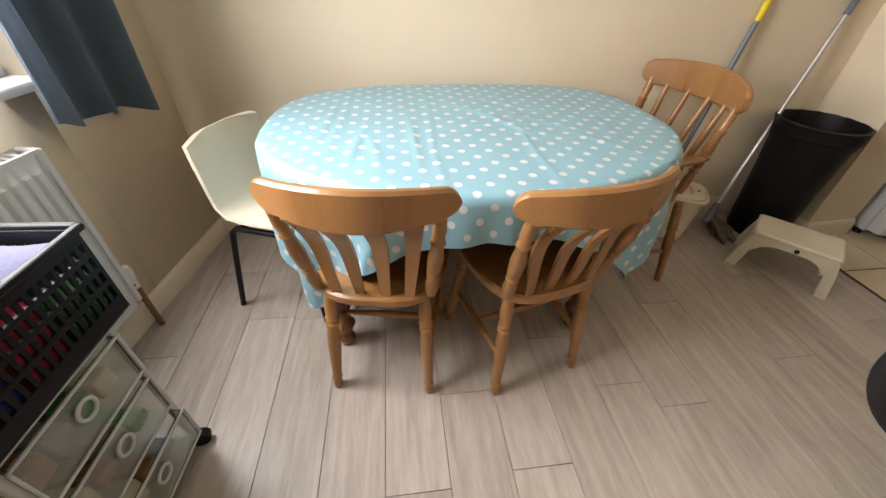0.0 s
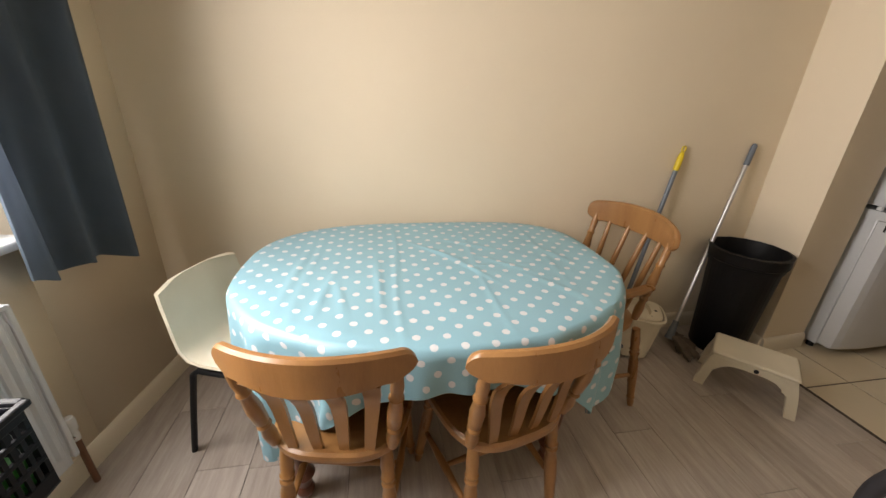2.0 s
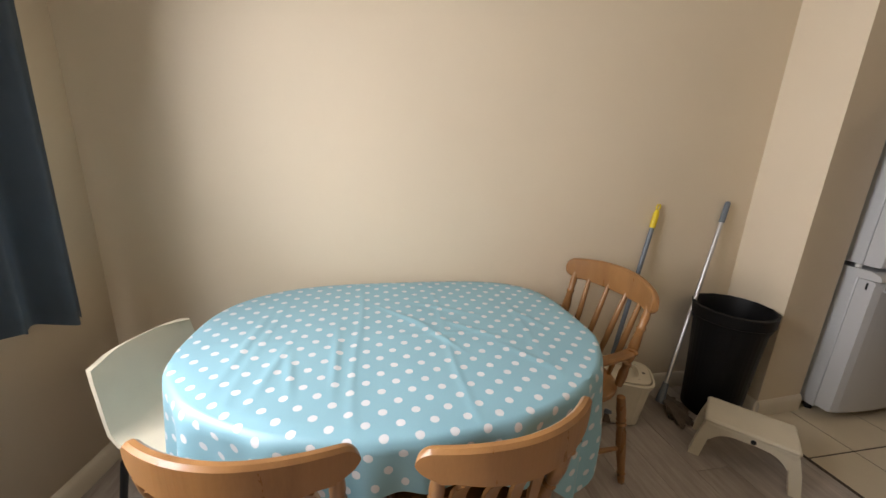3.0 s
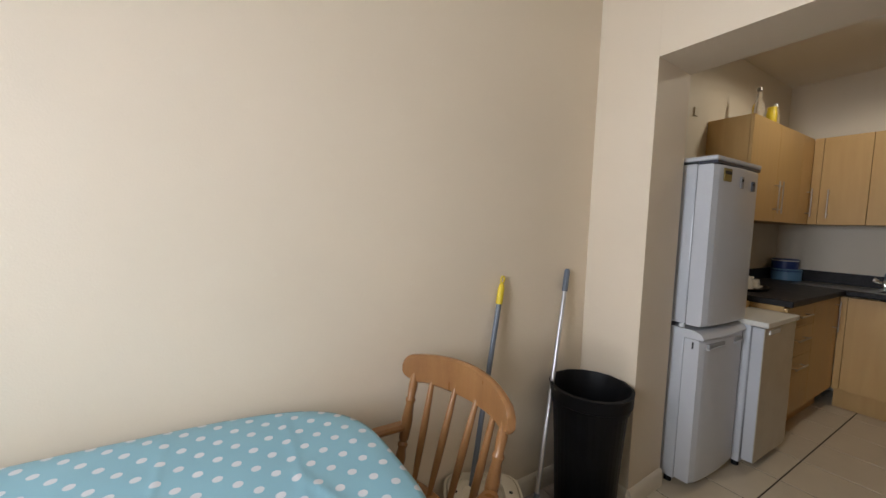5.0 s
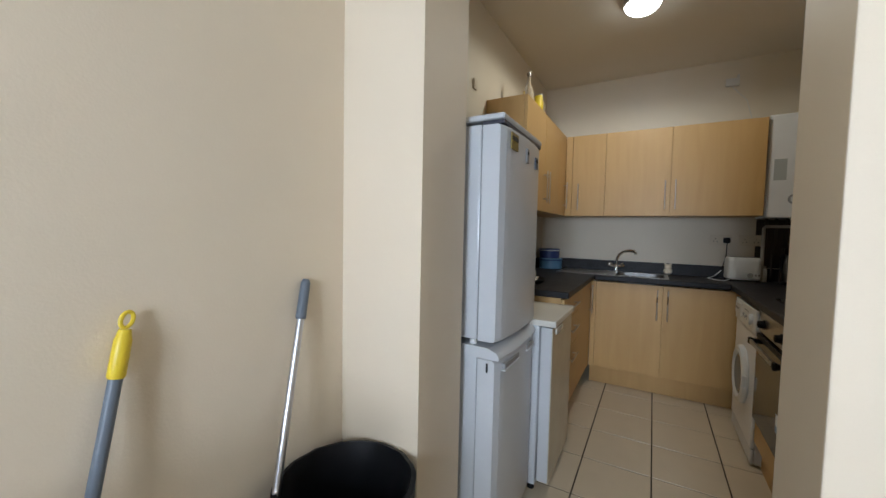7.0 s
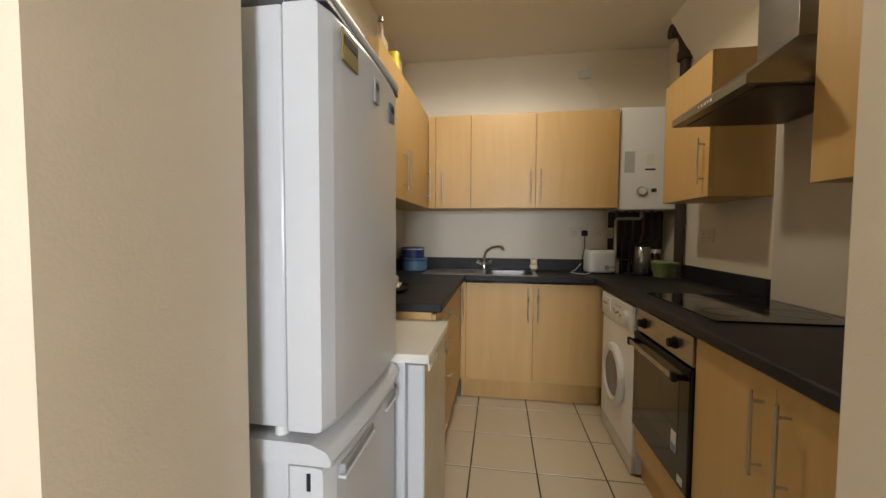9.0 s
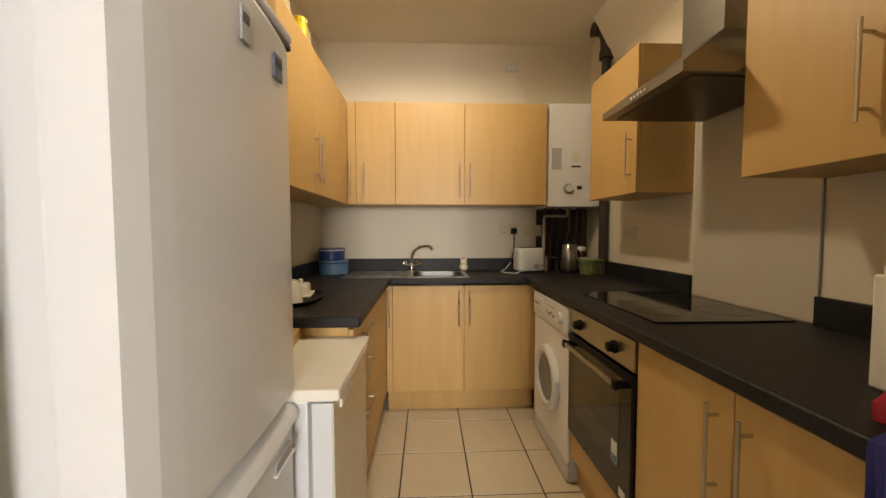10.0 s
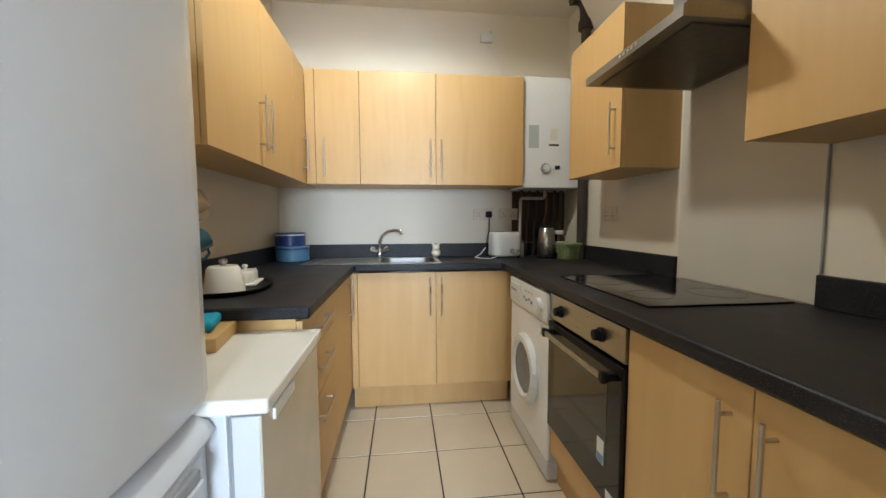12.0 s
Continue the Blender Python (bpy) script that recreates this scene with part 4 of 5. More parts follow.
# end run: its x runs south
E90 = -90
unit("base_cabinet", "beech-effect sink base cabinet with two doors", pose(BX, BL - 0.002, 0, 0, 0, E90), 1.0, END - BX, PL, WB - 0.06,
     [("filler", 0, 0.04, DZ0, DZ1, None), ("door", 0.04, 0.515, DZ0, DZ1, ("v", 0.48, 0.61, 0.84)), ("door", 0.515, 1.0, DZ0, DZ1, ("v", 0.55, 0.61, 0.84))], "base cabinets", PL)
unit("wall_cabinet", "single-door beech-effect wall cabinet over the drainer", pose(UX, 1.8455, 0, 0, 0, E90), 0.3275, END - UX, UB, UT,
     [("filler", 0, 0.0575, UB, UT, None), ("door", 0.0575, 0.3275, UB, UT, ("v", 0.115, UB + 0.05, UB + 0.28))], "wall cabinets")
unit("wall_cabinet", "double-door beech-effect wall cabinet over the sink", pose(UX, 1.518, 0, 0, 0, E90), 1.055, END - UX, UB, UT,
     [("door", 0, 0.478, UB, UT, ("v", 0.442, UB + 0.05, UB + 0.28)), ("door", 0.478, 1.055, UB, UT, ("v", 0.512, UB + 0.05, UB + 0.28))], "wall cabinets")
# hob run: its x runs west
unit("base_cabinet", "beech-effect base cabinet with two doors beside the oven", pose(3.50, BR, 0, 0, 0, 180), 0.76, BR - KS, PL, WB,
     [("door", 0, 0.38, DZ0, DZ1, ("v", 0.335, 0.60, 0.83)), ("door", 0.38, 0.76, DZ0, DZ1, ("v", 0.425, 0.60, 0.83))], "base cabinets", PL)
unit("wall_cabinet", "beech-effect wall cabinet beside the boiler", pose(4.575, UR, 0, 0, 0, 180), 0.50, UR - KS, UB, UT,
     [("door", 0, 0.50, UB, UT, ("v", 0.455, UB + 0.06, UB + 0.29))], "wall cabinets")
unit("wall_cabinet", "beech-effect wall cabinet with two doors beside the hood", pose(3.481, UR, 0, 0, 0, 180), 0.76, UR - KS, UB - 0.016, UT,
     [("door", 0, 0.38, UB - 0.016, UT, ("v", 0.335, UB + 0.06, UB + 0.29)), ("door", 0.38, 0.76, UB - 0.016, UT, ("v", 0.425, UB + 0.06, UB + 0.29))], "wall cabinets")


def worktop():
    w = thing("worktop", "black stone-effect laminate worktop round three walls", "worktop")
    SX0, SX1, SY0, SY1 = 4.80, 5.16, 1.035, 1.44
    sl = lambda *b: part("slab", box(*b, WB, WT, 0.008, 3), M_WORKTOP, w)
    sl(3.67, END - 0.002, 1.545, KN - 0.002)
    sl(BX - 0.03, SX0, BR + 0.03, 1.545)
    part("slab", box(SX0, SX1, BR + 0.03, SY0, WB, WT), M_WORKTOP, w)
    part("slab", box(SX0, SX1, SY1, 1.545, WB, WT), M_WORKTOP, w)
    part("slab", box(SX1, END - 0.002, BR + 0.03, 1.545, WB, WT), M_WORKTOP, w)
    sl(2.72, END - 0.002, KS + 0.002, BR + 0.03)
    up = lambda *b: part("upstand", box(*b, WT, WT + 0.095, 0.003), M_WORKTOP, w)
    up(3.70, END - 0.022, KN - 0.022, KN - 0.002)
    up(END - 0.022, END - 0.002, KS + 0.022, KN - 0.002)
    up(4.06, END - 0.022, KS + 0.002, KS + 0.022)
    up(2.72, 3.484, KS + 0.002, KS + 0.022)


worktop()
structure("splash_panel", box(3.486, 4.058, KS, KS + 0.007, WT + 0.002, 1.82, 0.001), M_SPLASH, "pale grey splashback panel behind the hob", "splashback")
structure("splash_trim", box(3.481, 3.486, KS, KS + 0.009, WT + 0.1, UB, 0.001), M_PRINT, "thin metal edge trim of the splashback", "trim")


def sink():
    s = thing("sink", "stainless steel inset sink with a drainer", "sink")
    x0, x1, y0, y1 = 4.775, 5.17, 1.02, 1.87
    bx0, bx1, by0, by1 = 4.82, 5.13, 1.05, 1.40
    z = WT + 0.004
    part("rim", join(box(x0, bx0, y0, y1, WT, z, 0.0015), box(bx1, x1, y0, y1, WT, z, 0.0015), box(bx0, bx1, y0, by0, WT, z, 0.0015), box(bx0, bx1, by1, 1.46, WT, z, 0.0015), box(bx0, bx1, 1.84, y1, WT, z, 0.0015)), M_STEEL, s)

    def rr(k, z):
        cx, cy = (bx0 + bx1) / 2, (by0 + by1) / 2
        pts = []
        for i in range(40):
            a, b = oval((bx1 - bx0) / 2 * k, (by1 - by0) / 2 * k, 2 * math.pi * i / 40, 7)
            pts.append((cx + a, cy + b, z))
        return pts
    bm = rings([rr(1.06, z), rr(1.0, z - 0.004), rr(0.96, WT - 0.10), rr(0.90, WT - 0.135), rr(0.3, WT - 0.14)], caps=False)
    # Bowl in a darker, rougher steel than the rim.
    part("bowl", bm, mat("darker_sink_steel", (0.20, 0.195, 0.185), 0.42, 1.0, var=0.12, scale=14), s)
    part("plug_hole", lathe([(0.036, WT - 0.1405), (0.036, WT - 0.137), (0.030, WT - 0.1365), (0.028, WT - 0.139)], 20, 4.975, 1.225), M_DARK, s)
    dr = part("drainer", box(bx0, bx1, 1.46, 1.84, WT + 0.0005, WT + 0.002), M_STEEL, s, "ribbed steel drainer")
    for i in range(10):
        part("rib", box(bx0 + 0.02, bx1 - 0.02, 1.48 + 0.035 * i, 1.49 + 0.035 * i, WT + 0.0018, WT + 0.006, 0.002), M_STEEL, dr)
    t = part("tap", lathe([(0.026, z), (0.026, z + 0.008), (0.018, z + 0.012), (0.017, z + 0.055), (0.013, z + 0.065)], 20, 5.15, 1.42), M_CHROME, s, "chrome mixer tap with a curved spout")
    part("spout", tube([(5.15, 1.42, z + 0.06), (5.148, 1.418, z + 0.11), (5.135, 1.40, z + 0.155), (5.115, 1.36, z + 0.185), (5.095, 1.31, z + 0.195), (5.08, 1.275, z + 0.190), (5.075, 1.262, z + 0.165)], [0.012, 0.012, 0.0115, 0.011, 0.0105, 0.0105, 0.010], 12), M_CHROME, t)
    for sy in (-1, 1):
        part("tap_lever", tube([(5.15, 1.42, z + 0.04), (5.15, 1.42 + sy * 0.030, z + 0.05), (5.15, 1.42 + sy * 0.038, z + 0.055), (5.15, 1.42 + sy * 0.062, z + 0.066)], [0.010, 0.010, 0.017, 0.018], 12), M_CHROME, t)


sink()


# ---- appliances ----
def white_door(x0, x1, y, z0, z1, thick, bulge, n=14):
    """A fridge door with a gently bowed front and rounded edges; front at y, facing -y."""
    loops = []
    for k in range(n + 1):
        t = k / n
        x = x0 + (x1 - x0) * t
        e = 0.010 * (1 - math.sin(min(1, min(t, 1 - t) * 9) * math.pi / 2))
        f = y + e - bulge * math.sin(math.pi * t)
        r = 0.012
        loops.append([(x, f + r, z0), (x, f + 0.003, z0 + 0.003), (x, f, z0 + r), (x, f, z1 - r), (x, f + 0.003, z1 - 0.003), (x, f + r, z1), (x, y + thick, z1), (x, y + thick, z0)])
    return rings(loops)


def fridge_stack():
    lo = thing("freezer", "white enamel freezer with a sculpted top under the fridge", "freezer")
    x0, x1, yf, yb = 2.745, 3.226, 1.619, 2.10
    part("body", box(x0 + 0.008, x1 - 0.008, yf + 0.085, yb, 0.03, 0.817, 0.006), M_WHITE, lo)
    part("door", white_door(x0, x1, yf, 0.05, 0.787, 0.078, 0.014), M_WHITE, lo)
    loops = []
    for k in range(15):
        t = k / 14
        x = x0 + (x1 - x0) * t
        f = yf - 0.014 * math.sin(math.pi * t) - 0.008
        loops.append([(x, f + 0.004, 0.790), (x, f, 0.800), (x, f + 0.010, 0.818), (x, f + 0.045, 0.832), (x, yb, 0.838), (x, yb, 0.790)])
    part("top", rings(loops), M_WHITE, lo)
    for xa, xb in ((x0 + 0.045, x0 + 0.215), (x0 + 0.325, x0 + 0.415)):
        part("grip_recess", box(xa, xb, yf - 0.0165, yf + 0.01, 0.748, 0.770, 0.004), M_PRINT, lo, "grey recessed door grip")
        part("grip_lip", box(xa - 0.004, xb + 0.004, yf - 0.020, yf + 0.01, 0.741, 0.7475, 0.003), M_WHITE, lo)
    part("hinge_slot", box(x0 - 0.002, x0 + 0.004, yf + 0.035, yf + 0.043, 0.74, 0.775, 0.001), M_DARK, lo)
    for x in (x0 + 0.03, x1 - 0.03):
        for y in (yf + 0.12, yb - 0.04):
            part("foot", lathe([(0.018, 0), (0.018, 0.02), (0.01, 0.032)], 12, x, y), M_BLACKP, lo)
    part("gasket", box(x0 + 0.012, x1 - 0.012, yf + 0.076, yf + 0.088, 0.055, 0.785), M_PRINT, lo, "grey door gasket")
    hi = thing("fridge", "white upright fridge standing on top of the freezer", "fridge")
    za, zb, x1 = 0.854, 1.680, 3.245
    part("body", box(x0 + 0.010, x1 - 0.008, yf + 0.088, yb, za, zb - 0.02, 0.006), M_WHITE, hi)
    part("door", white_door(x0 - 0.002, x1, yf, za + 0.002, zb - 0.028, 0.078, 0.014), M_WHITE, hi)
    part("gasket", box(x0 + 0.014, x1 - 0.012, yf + 0.076, yf + 0.090, za + 0.01, zb - 0.035), M_PRINT, hi, "grey door gasket")
    part("top", box(x0 - 0.002, x1 + 0.002, yf - 0.003, yb, zb - 0.010, zb + 0.012, 0.008, 3), M_WHITE, hi)
    part("control_strip", box(x0 + 0.012, x1 + 0.003, yf + 0.001, yf + 0.085, zb - 0.024, zb - 0.0095, 0.003), mat("dark_grey_plastic", (0.05, 0.05, 0.065), 0.4), hi, "dark grey top trim")
    for x in (x0 + 0.03, x1 - 0.03):
        for y in (yf + 0.11, yb - 0.04):
            part("foot", lathe([(0.014, 0.834), (0.014, 0.848), (0.010, 0.854)], 12, x, y), M_WHITEP, hi)
    for nm, xa, w, z, h, mt, lb in (("fridge_magnet", x0 + 0.055, 0.078, 1.572, 0.062, M_LABELY, "gold and black label magnet on the fridge door"), ("fridge_magnet", x0 + 0.225, 0.030, 1.548, 0.058, M_PRINT, "small grey pennant magnet on the fridge door"), ("fridge_magnet", x0 + 0.365, 0.04, 1.545, 0.05, mat("slate_print", (0.09, 0.11, 0.15), 0.5), "small slate-grey picture magnet on the fridge door")):
        t = (xa + w / 2 - x0) / (x1 - x0)
        f = yf - 0.014 * math.sin(math.pi * t) - 0.0005
        g = part(nm, box(xa, xa + w, f - 0.005, f, z, z + h, 0.0015), mt)
        tagged(g, lb, "magnet", "fridge magnets")
        part("print_bar", box(xa + 0.006, xa + w - 0.006, f - 0.0065, f - 0.0045, z + h * 0.55, z + h * 0.8), M_DARK, g)


fridge_stack()


def small_freezer():
    f = thing("undercounter_freezer", "white undercounter freezer with a yellowed top", "freezer")
    x0, x1, yf, yb, h = 3.232, 3.690, 1.530, 2.09, 0.850
    part("body", box(x0 + 0.004, x1 - 0.004, yf + 0.065, yb, 0.03, h - 0.03, 0.004), M_WHITE, f)
    # Beige of the kitchen wood reflected in the white door, put into its colour.
    part("door", box(x0, x1, yf, yf + 0.004, 0.06, h - 0.035, 0.0015), mat("wood_reflection_beige", (0.52, 0.46, 0.35), 0.2, var=0.05), f, "white door face coloured beige for the wood it reflects")
    part("door_edge", box(x0, x1, yf + 0.004, yf + 0.055, 0.06, h - 0.035, 0.003), M_WHITE, f)
    part("gasket", box(x0 + 0.01, x1 - 0.01, yf + 0.054, yf + 0.067, 0.065, h - 0.04), M_PRINT, f, "grey door gasket")
    part("top", box(x0 - 0.004, x1 + 0.002, yf - 0.014, yb, h - 0.03, h, 0.005, 3), M_OLDWHITE, f, "yellowed white laminate top")
    part("grip", box(x0 + 0.06, x0 + 0.20, yf - 0.006, yf + 0.004, h - 0.075, h - 0.05, 0.003), M_OLDWHITE, f)
    for x in (x0 + 0.03, x1 - 0.03):
        for y in (yf + 0.09, yb - 0.04):
            part("foot", lathe([(0.018, 0), (0.018, 0.02), (0.01, 0.032)], 12, x, y), M_BLACKP, f)


small_freezer()


def washing_machine():
    w = thing("washing_machine", "white front-loading washing machine under the worktop", "washing machine")
    x0, x1, y, yb = 4.05, 4.60, 0.630, 0.06
    part("body", box(x0, x1, yb, y - 0.02, 0.012, 0.868, 0.006), M_WHITE, w)
    part("front_panel", box(x0, x1, y - 0.02, y, 0.10, 0.725, 0.008, 3), M_UPVC, w)
    part("kick_panel", box(x0, x1, y - 0.02, y - 0.004, 0.012, 0.097, 0.005), M_WHITE, w)
    part("control_panel", box(x0, x1, y - 0.02, y + 0.008, 0.728, 0.868, 0.008, 3), M_WHITEP, w)
    c = pose((x0 + x1) / 2, y, 0.43, -90, 0, 0)
    d = part("door", moved(lathe([(0.115, 0.0), (0.172, 0.0), (0.176, 0.012), (0.165, 0.028), (0.140, 0.032), (0.128, 0.022), (0.120, 0.010)], 44, caps=False), c), M_WHITEP, w, "round white door ring")
    part("door_glass", moved(lathe([(0.128, 0.018), (0.11, 0.024), (0.085, 0.012), (0.03, 0.006), (0.001, 0.005)], 40, caps=False), c), mat("grey_porthole_glass", (0.16, 0.17, 0.18), 0.12), d, "dark porthole glass")
    part("door_handle", box(x0 + 0.095, x0 + 0.115, y + 0.015, y + 0.036, 0.40, 0.47, 0.005), M_WHITEP, d)
    part("drawer_pull", box(x1 - 0.135, x1 - 0.045, y + 0.013, y + 0.0155, 0.800, 0.812, 0.001), M_PRINT, w)
    part("soap_drawer", box(x1 - 0.19, x1 - 0.02, y + 0.004, y + 0.014, 0.765, 0.845, 0.005), M_WHITEP, w)
    part("dial", moved(lathe([(0.032, 0), (0.030, 0.018), (0.012, 0.020)], 24), pose(x0 + 0.09, y + 0.008, 0.80, -90, 0, 0)), M_WHITEP, w)
    for i in range(4):
        part("button", moved(lathe([(0.008, 0), (0.007, 0.006)], 12), pose(x0 + 0.19 + 0.035 * i, y + 0.008, 0.785 + 0.01 * (i % 2), -90, 0, 0)), M_PRINT, w)
    for i in range(3):
        part("print_bar", box(x0 + 0.18 + 0.04 * i, x0 + 0.205 + 0.04 * i, y + 0.0082, y + 0.0088, 0.825, 0.832), M_PRINT, w)
    part("energy_label", box(x0 + 0.05, x0 + 0.09, y + 0.0003, y + 0.001, 0.655, 0.705), M_WHITEP, w)
    for x in (x0 + 0.05, x1 - 0.05):
        part("foot", lathe([(0.02, 0), (0.02, 0.014)], 12, x, y - 0.06), M_BLACKP, w)
    cu = bpy.data.curves.new("letter", "FONT")
    cu.body, cu.size, cu.extrude = "A", 0.055, 0.0004
    t = new("letter", cu)
    t.parent = w
    t.matrix_world = pose(x0 + 0.088, y + 0.0013, 0.660, 90, 0, 180)
    cu.materials.append(M_PRINT)


washing_machine()


def oven():
    o = thing("oven", "built-in electric oven with steel panel and dark glass door", "oven")
    x0, x1, y = 3.503, 4.047, 0.622
    part("body", box(x0 + 0.005, x1 - 0.005, 0.08, y - 0.02, 0.27, 0.868, 0.002), M_DARK, o)
    part("control_panel", box(x0, x1, y - 0.02, y + 0.002, 0.765, 0.872, 0.002), M_STEEL, o, "brushed steel control panel")
    d = part("door", box(x0, x1, y - 0.02, y + 0.008, 0.285, 0.752, 0.004), M_BLACKGLASS, o, "dark glass oven door")
    part("door_trim", box(x0 + 0.002, x1 - 0.002, y + 0.008, y + 0.010, 0.725, 0.750, 0.0008), M_BLACKP, d)
    part("door_window", box(x0 + 0.075, x1 - 0.06, y + 0.0075, y + 0.0092, 0.40, 0.69, 0.0008), mat("smoked_glass", (0.030, 0.027, 0.018), 0.07, var=0.1), d, "smoked glass window")
    hd = part("handle", box(x0 + 0.055, x1 - 0.055, y + 0.038, y + 0.050, 0.701, 0.723, 0.004), M_STEEL, d, "satin steel bar handle")
    for xa in (x0 + 0.03, x1 - 0.057):
        part("end_cap", join(box(xa, xa + 0.027, y + 0.034, y + 0.053, 0.694, 0.730, 0.006), box(xa + 0.003, xa + 0.024, y + 0.006, y + 0.038, 0.700, 0.724, 0.003)), M_BLACKP, hd, "black end cap")
    st = part("energy_sticker", box(x0 + 0.085, x0 + 0.125, y + 0.0085, y + 0.0098, 0.40, 0.48), M_WHITEP, d, "white and blue energy sticker")
    part("print_block", box(x0 + 0.087, x0 + 0.123, y + 0.0097, y + 0.0102, 0.402, 0.430), M_LBLUE, st)
    part("energy_sticker", box(x0 + 0.03, x0 + 0.07, y + 0.008, y + 0.0088, 0.305, 0.335), M_WHITEP, d)
    for x in (x0 + 0.13, x1 - 0.11):
        k = part("knob", moved(lathe([(0.024, 0), (0.024, 0.006), (0.019, 0.010), (0.017, 0.028), (0.010, 0.030)], 24), pose(x, y + 0.002, 0.815, -90, 0, 0)), M_BLACKP, o, "black control knob")
    part("base_panel", box(x0, x1, y - 0.025, y - 0.007, 0.152, 0.282, 0.0015), M_BEECH, o, "beech-effect filler panel")
    part("plinth", box(x0, x1, y - 0.062, y - 0.045, 0, 0.15, 0.001), M_BEECH, o)


oven()


def hob():
    h = thing("hob", "black glass ceramic hob set in the worktop", "hob")
    part("glass_plate", box(3.52, 4.13, 0.060, 0.545, WT, WT + 0.007, 0.002), M_BLACKGLASS, h)
    zone = mat("hob_ring_print", (0.06, 0.06, 0.06), 0.2)
    for x, y, r in ((3.68, 0.18, 0.09), (3.68, 0.43, 0.075), (3.97, 0.18, 0.075), (3.97, 0.43, 0.09)):
        part("cooking_zone", moved(lathe([(r, 0), (r, 0.0004), (r - 0.003, 0.0004), (r - 0.003, 0)], 40, caps=False), Matrix.Translation((x, y, WT + 0.0071))), zone, h)


hob()


def cooker_hood():
    h = thing("cooker_hood", "stainless steel chimney cooker hood over the hob", "cooker hood")
    x0, x1, yf, z = 3.488, 4.02, 0.50, 1.735
    part("canopy", rings([[(x0, KS + 0.008, z), (x1, KS + 0.008, z), (x1, yf, z), (x0, yf, z)], [(x0, KS + 0.008, z + 0.030), (x1, KS + 0.008, z + 0.030), (x1, yf, z + 0.030), (x0, yf, z + 0.030)], [(3.64, KS + 0.008, z + 0.215), (3.87, KS + 0.008, z + 0.215), (3.87, 0.25, z + 0.215), (3.64, 0.25, z + 0.215)]]), M_HOOD, h)
    part("chimney", box(3.645, 3.865, KS + 0.002, 0.245, z + 0.21, CEIL_K - 0.20, 0.002), M_HOOD, h)
    part("filter", box(x0 + 0.03, x1 - 0.03, 0.06, yf - 0.05, z - 0.006, z + 0.002, 0.001), mat("greasy_filter", (0.10, 0.09, 0.075), 0.45, 0.8, var=0.3, scale=40), h, "dull metal grease filter")
    for i in range(5):
        part("button", box(3.68 + 0.022 * i, 3.694 + 0.022 * i, yf, yf + 0.004, z + 0.009, z + 0.021, 0.001), M_CHROME, h)


cooker_hood()


def boiler():
    b = thing("boiler", "white wall-hung gas boiler with a dial", "boiler")
    x0, y0, y1, z0, z1 = 4.955, 0.045, 0.452, 1.405, 2.135
    part("casing", box(x0, END, y0, y1, z0, z1, 0.008, 3), M_UPVC, b)
    part("label", box(x0 - 0.0012, x0 - 0.0002, 0.345, 0.415, 1.67, 1.82), M_TOWER, b, "pale grey instruction label")
    part("label", box(x0 - 0.0012, x0 - 0.0002, 0.215, 0.265, 1.72, 1.80), M_OLDWHITE, b)
    part("name_bar", box(x0 - 0.0012, x0 - 0.0002, 0.205, 0.275, 1.685, 1.697), M_DARK, b)
    d = part("dial", moved(lathe([(0.036, 0), (0.036, 0.006), (0.026, 0.008), (0.024, 0.022), (0.008, 0.023)], 26), pose(x0, 0.295, 1.535, 0, -90, 0)), M_PRINT, b, "grey round dial")
    part("dial_face", moved(lathe([(0.0255, 0.0225), (0.0255, 0.0238), (0.004, 0.0242)], 26), pose(x0, 0.295, 1.535, 0, -90, 0)), M_WHITEP, d, "white dial face")
    part("display", box(x0 - 0.003, x0, 0.195, 0.230, 1.53, 1.555, 0.001), M_DARK, b)
    part("vent_collar", moved(lathe([(0.055, 0), (0.055, 0.015), (0.045, 0.02)], 26), Matrix.Translation((5.09, 0.25, z1))), M_WHITEP, b)


boiler()


def pipework():
    p = thing("pipework", "dark flue and copper pipes under and beside the boiler", "pipes")
    part("flue", tube([(4.90, 0.060, 0.93), (4.90, 0.060, 2.50)], 0.030, 16), M_FLUE, p, "dark brown vertical pipe")
    part("elbow", tube([(4.90, 0.060, 2.46), (4.90, 0.062, 2.54), (4.90, 0.072, 2.585), (4.90, 0.10, 2.61), (4.90, 0.135, 2.612), (4.90, 0.160, 2.612)], [0.040, 0.040, 0.041, 0.042, 0.042, 0.046], 16), M_FLUE, p)
    part("collar", tube([(4.90, 0.062, 2.42), (4.90, 0.062, 2.47)], 0.047, 16), M_FLUE, p)
    for i, (y, r) in enumerate(((0.40, 0.011), (0.34, 0.008), (0.28, 0.011), (0.21, 0.008), (0.15, 0.011), (0.10, 0.014))):
        part("pipe", tube([(5.14, y, 1.41), (5.14, y, 1.25 - 0.03 * (i % 3)), (5.16, y + 0.01, 1.18), (5.17, y + 0.01, WT)], r, 10), M_COPPER if i == 3 else M_FLUE, p)
    part("condensate_pipe", tube([(5.10, 0.42, WT), (5.10, 0.42, 1.33), (5.10, 0.41, 1.345), (5.10, 0.25, 1.345), (5.10, 0.24, 1.36), (5.10, 0.24, 1.41)], 0.011, 12), mat("grey_plastic_pipe", (0.35, 0.33, 0.30), 0.4), p, "grey plastic waste pipe")
    # Thin dark brown sheet over the wall, from upstand up to boiler.
    part("backing_board", box(END - 0.006, END, 0.03, 0.44, WT + 0.1, 1.40, 0.001), M_FLUE, p, "thin dark brown sheet behind the pipes")


pipework()


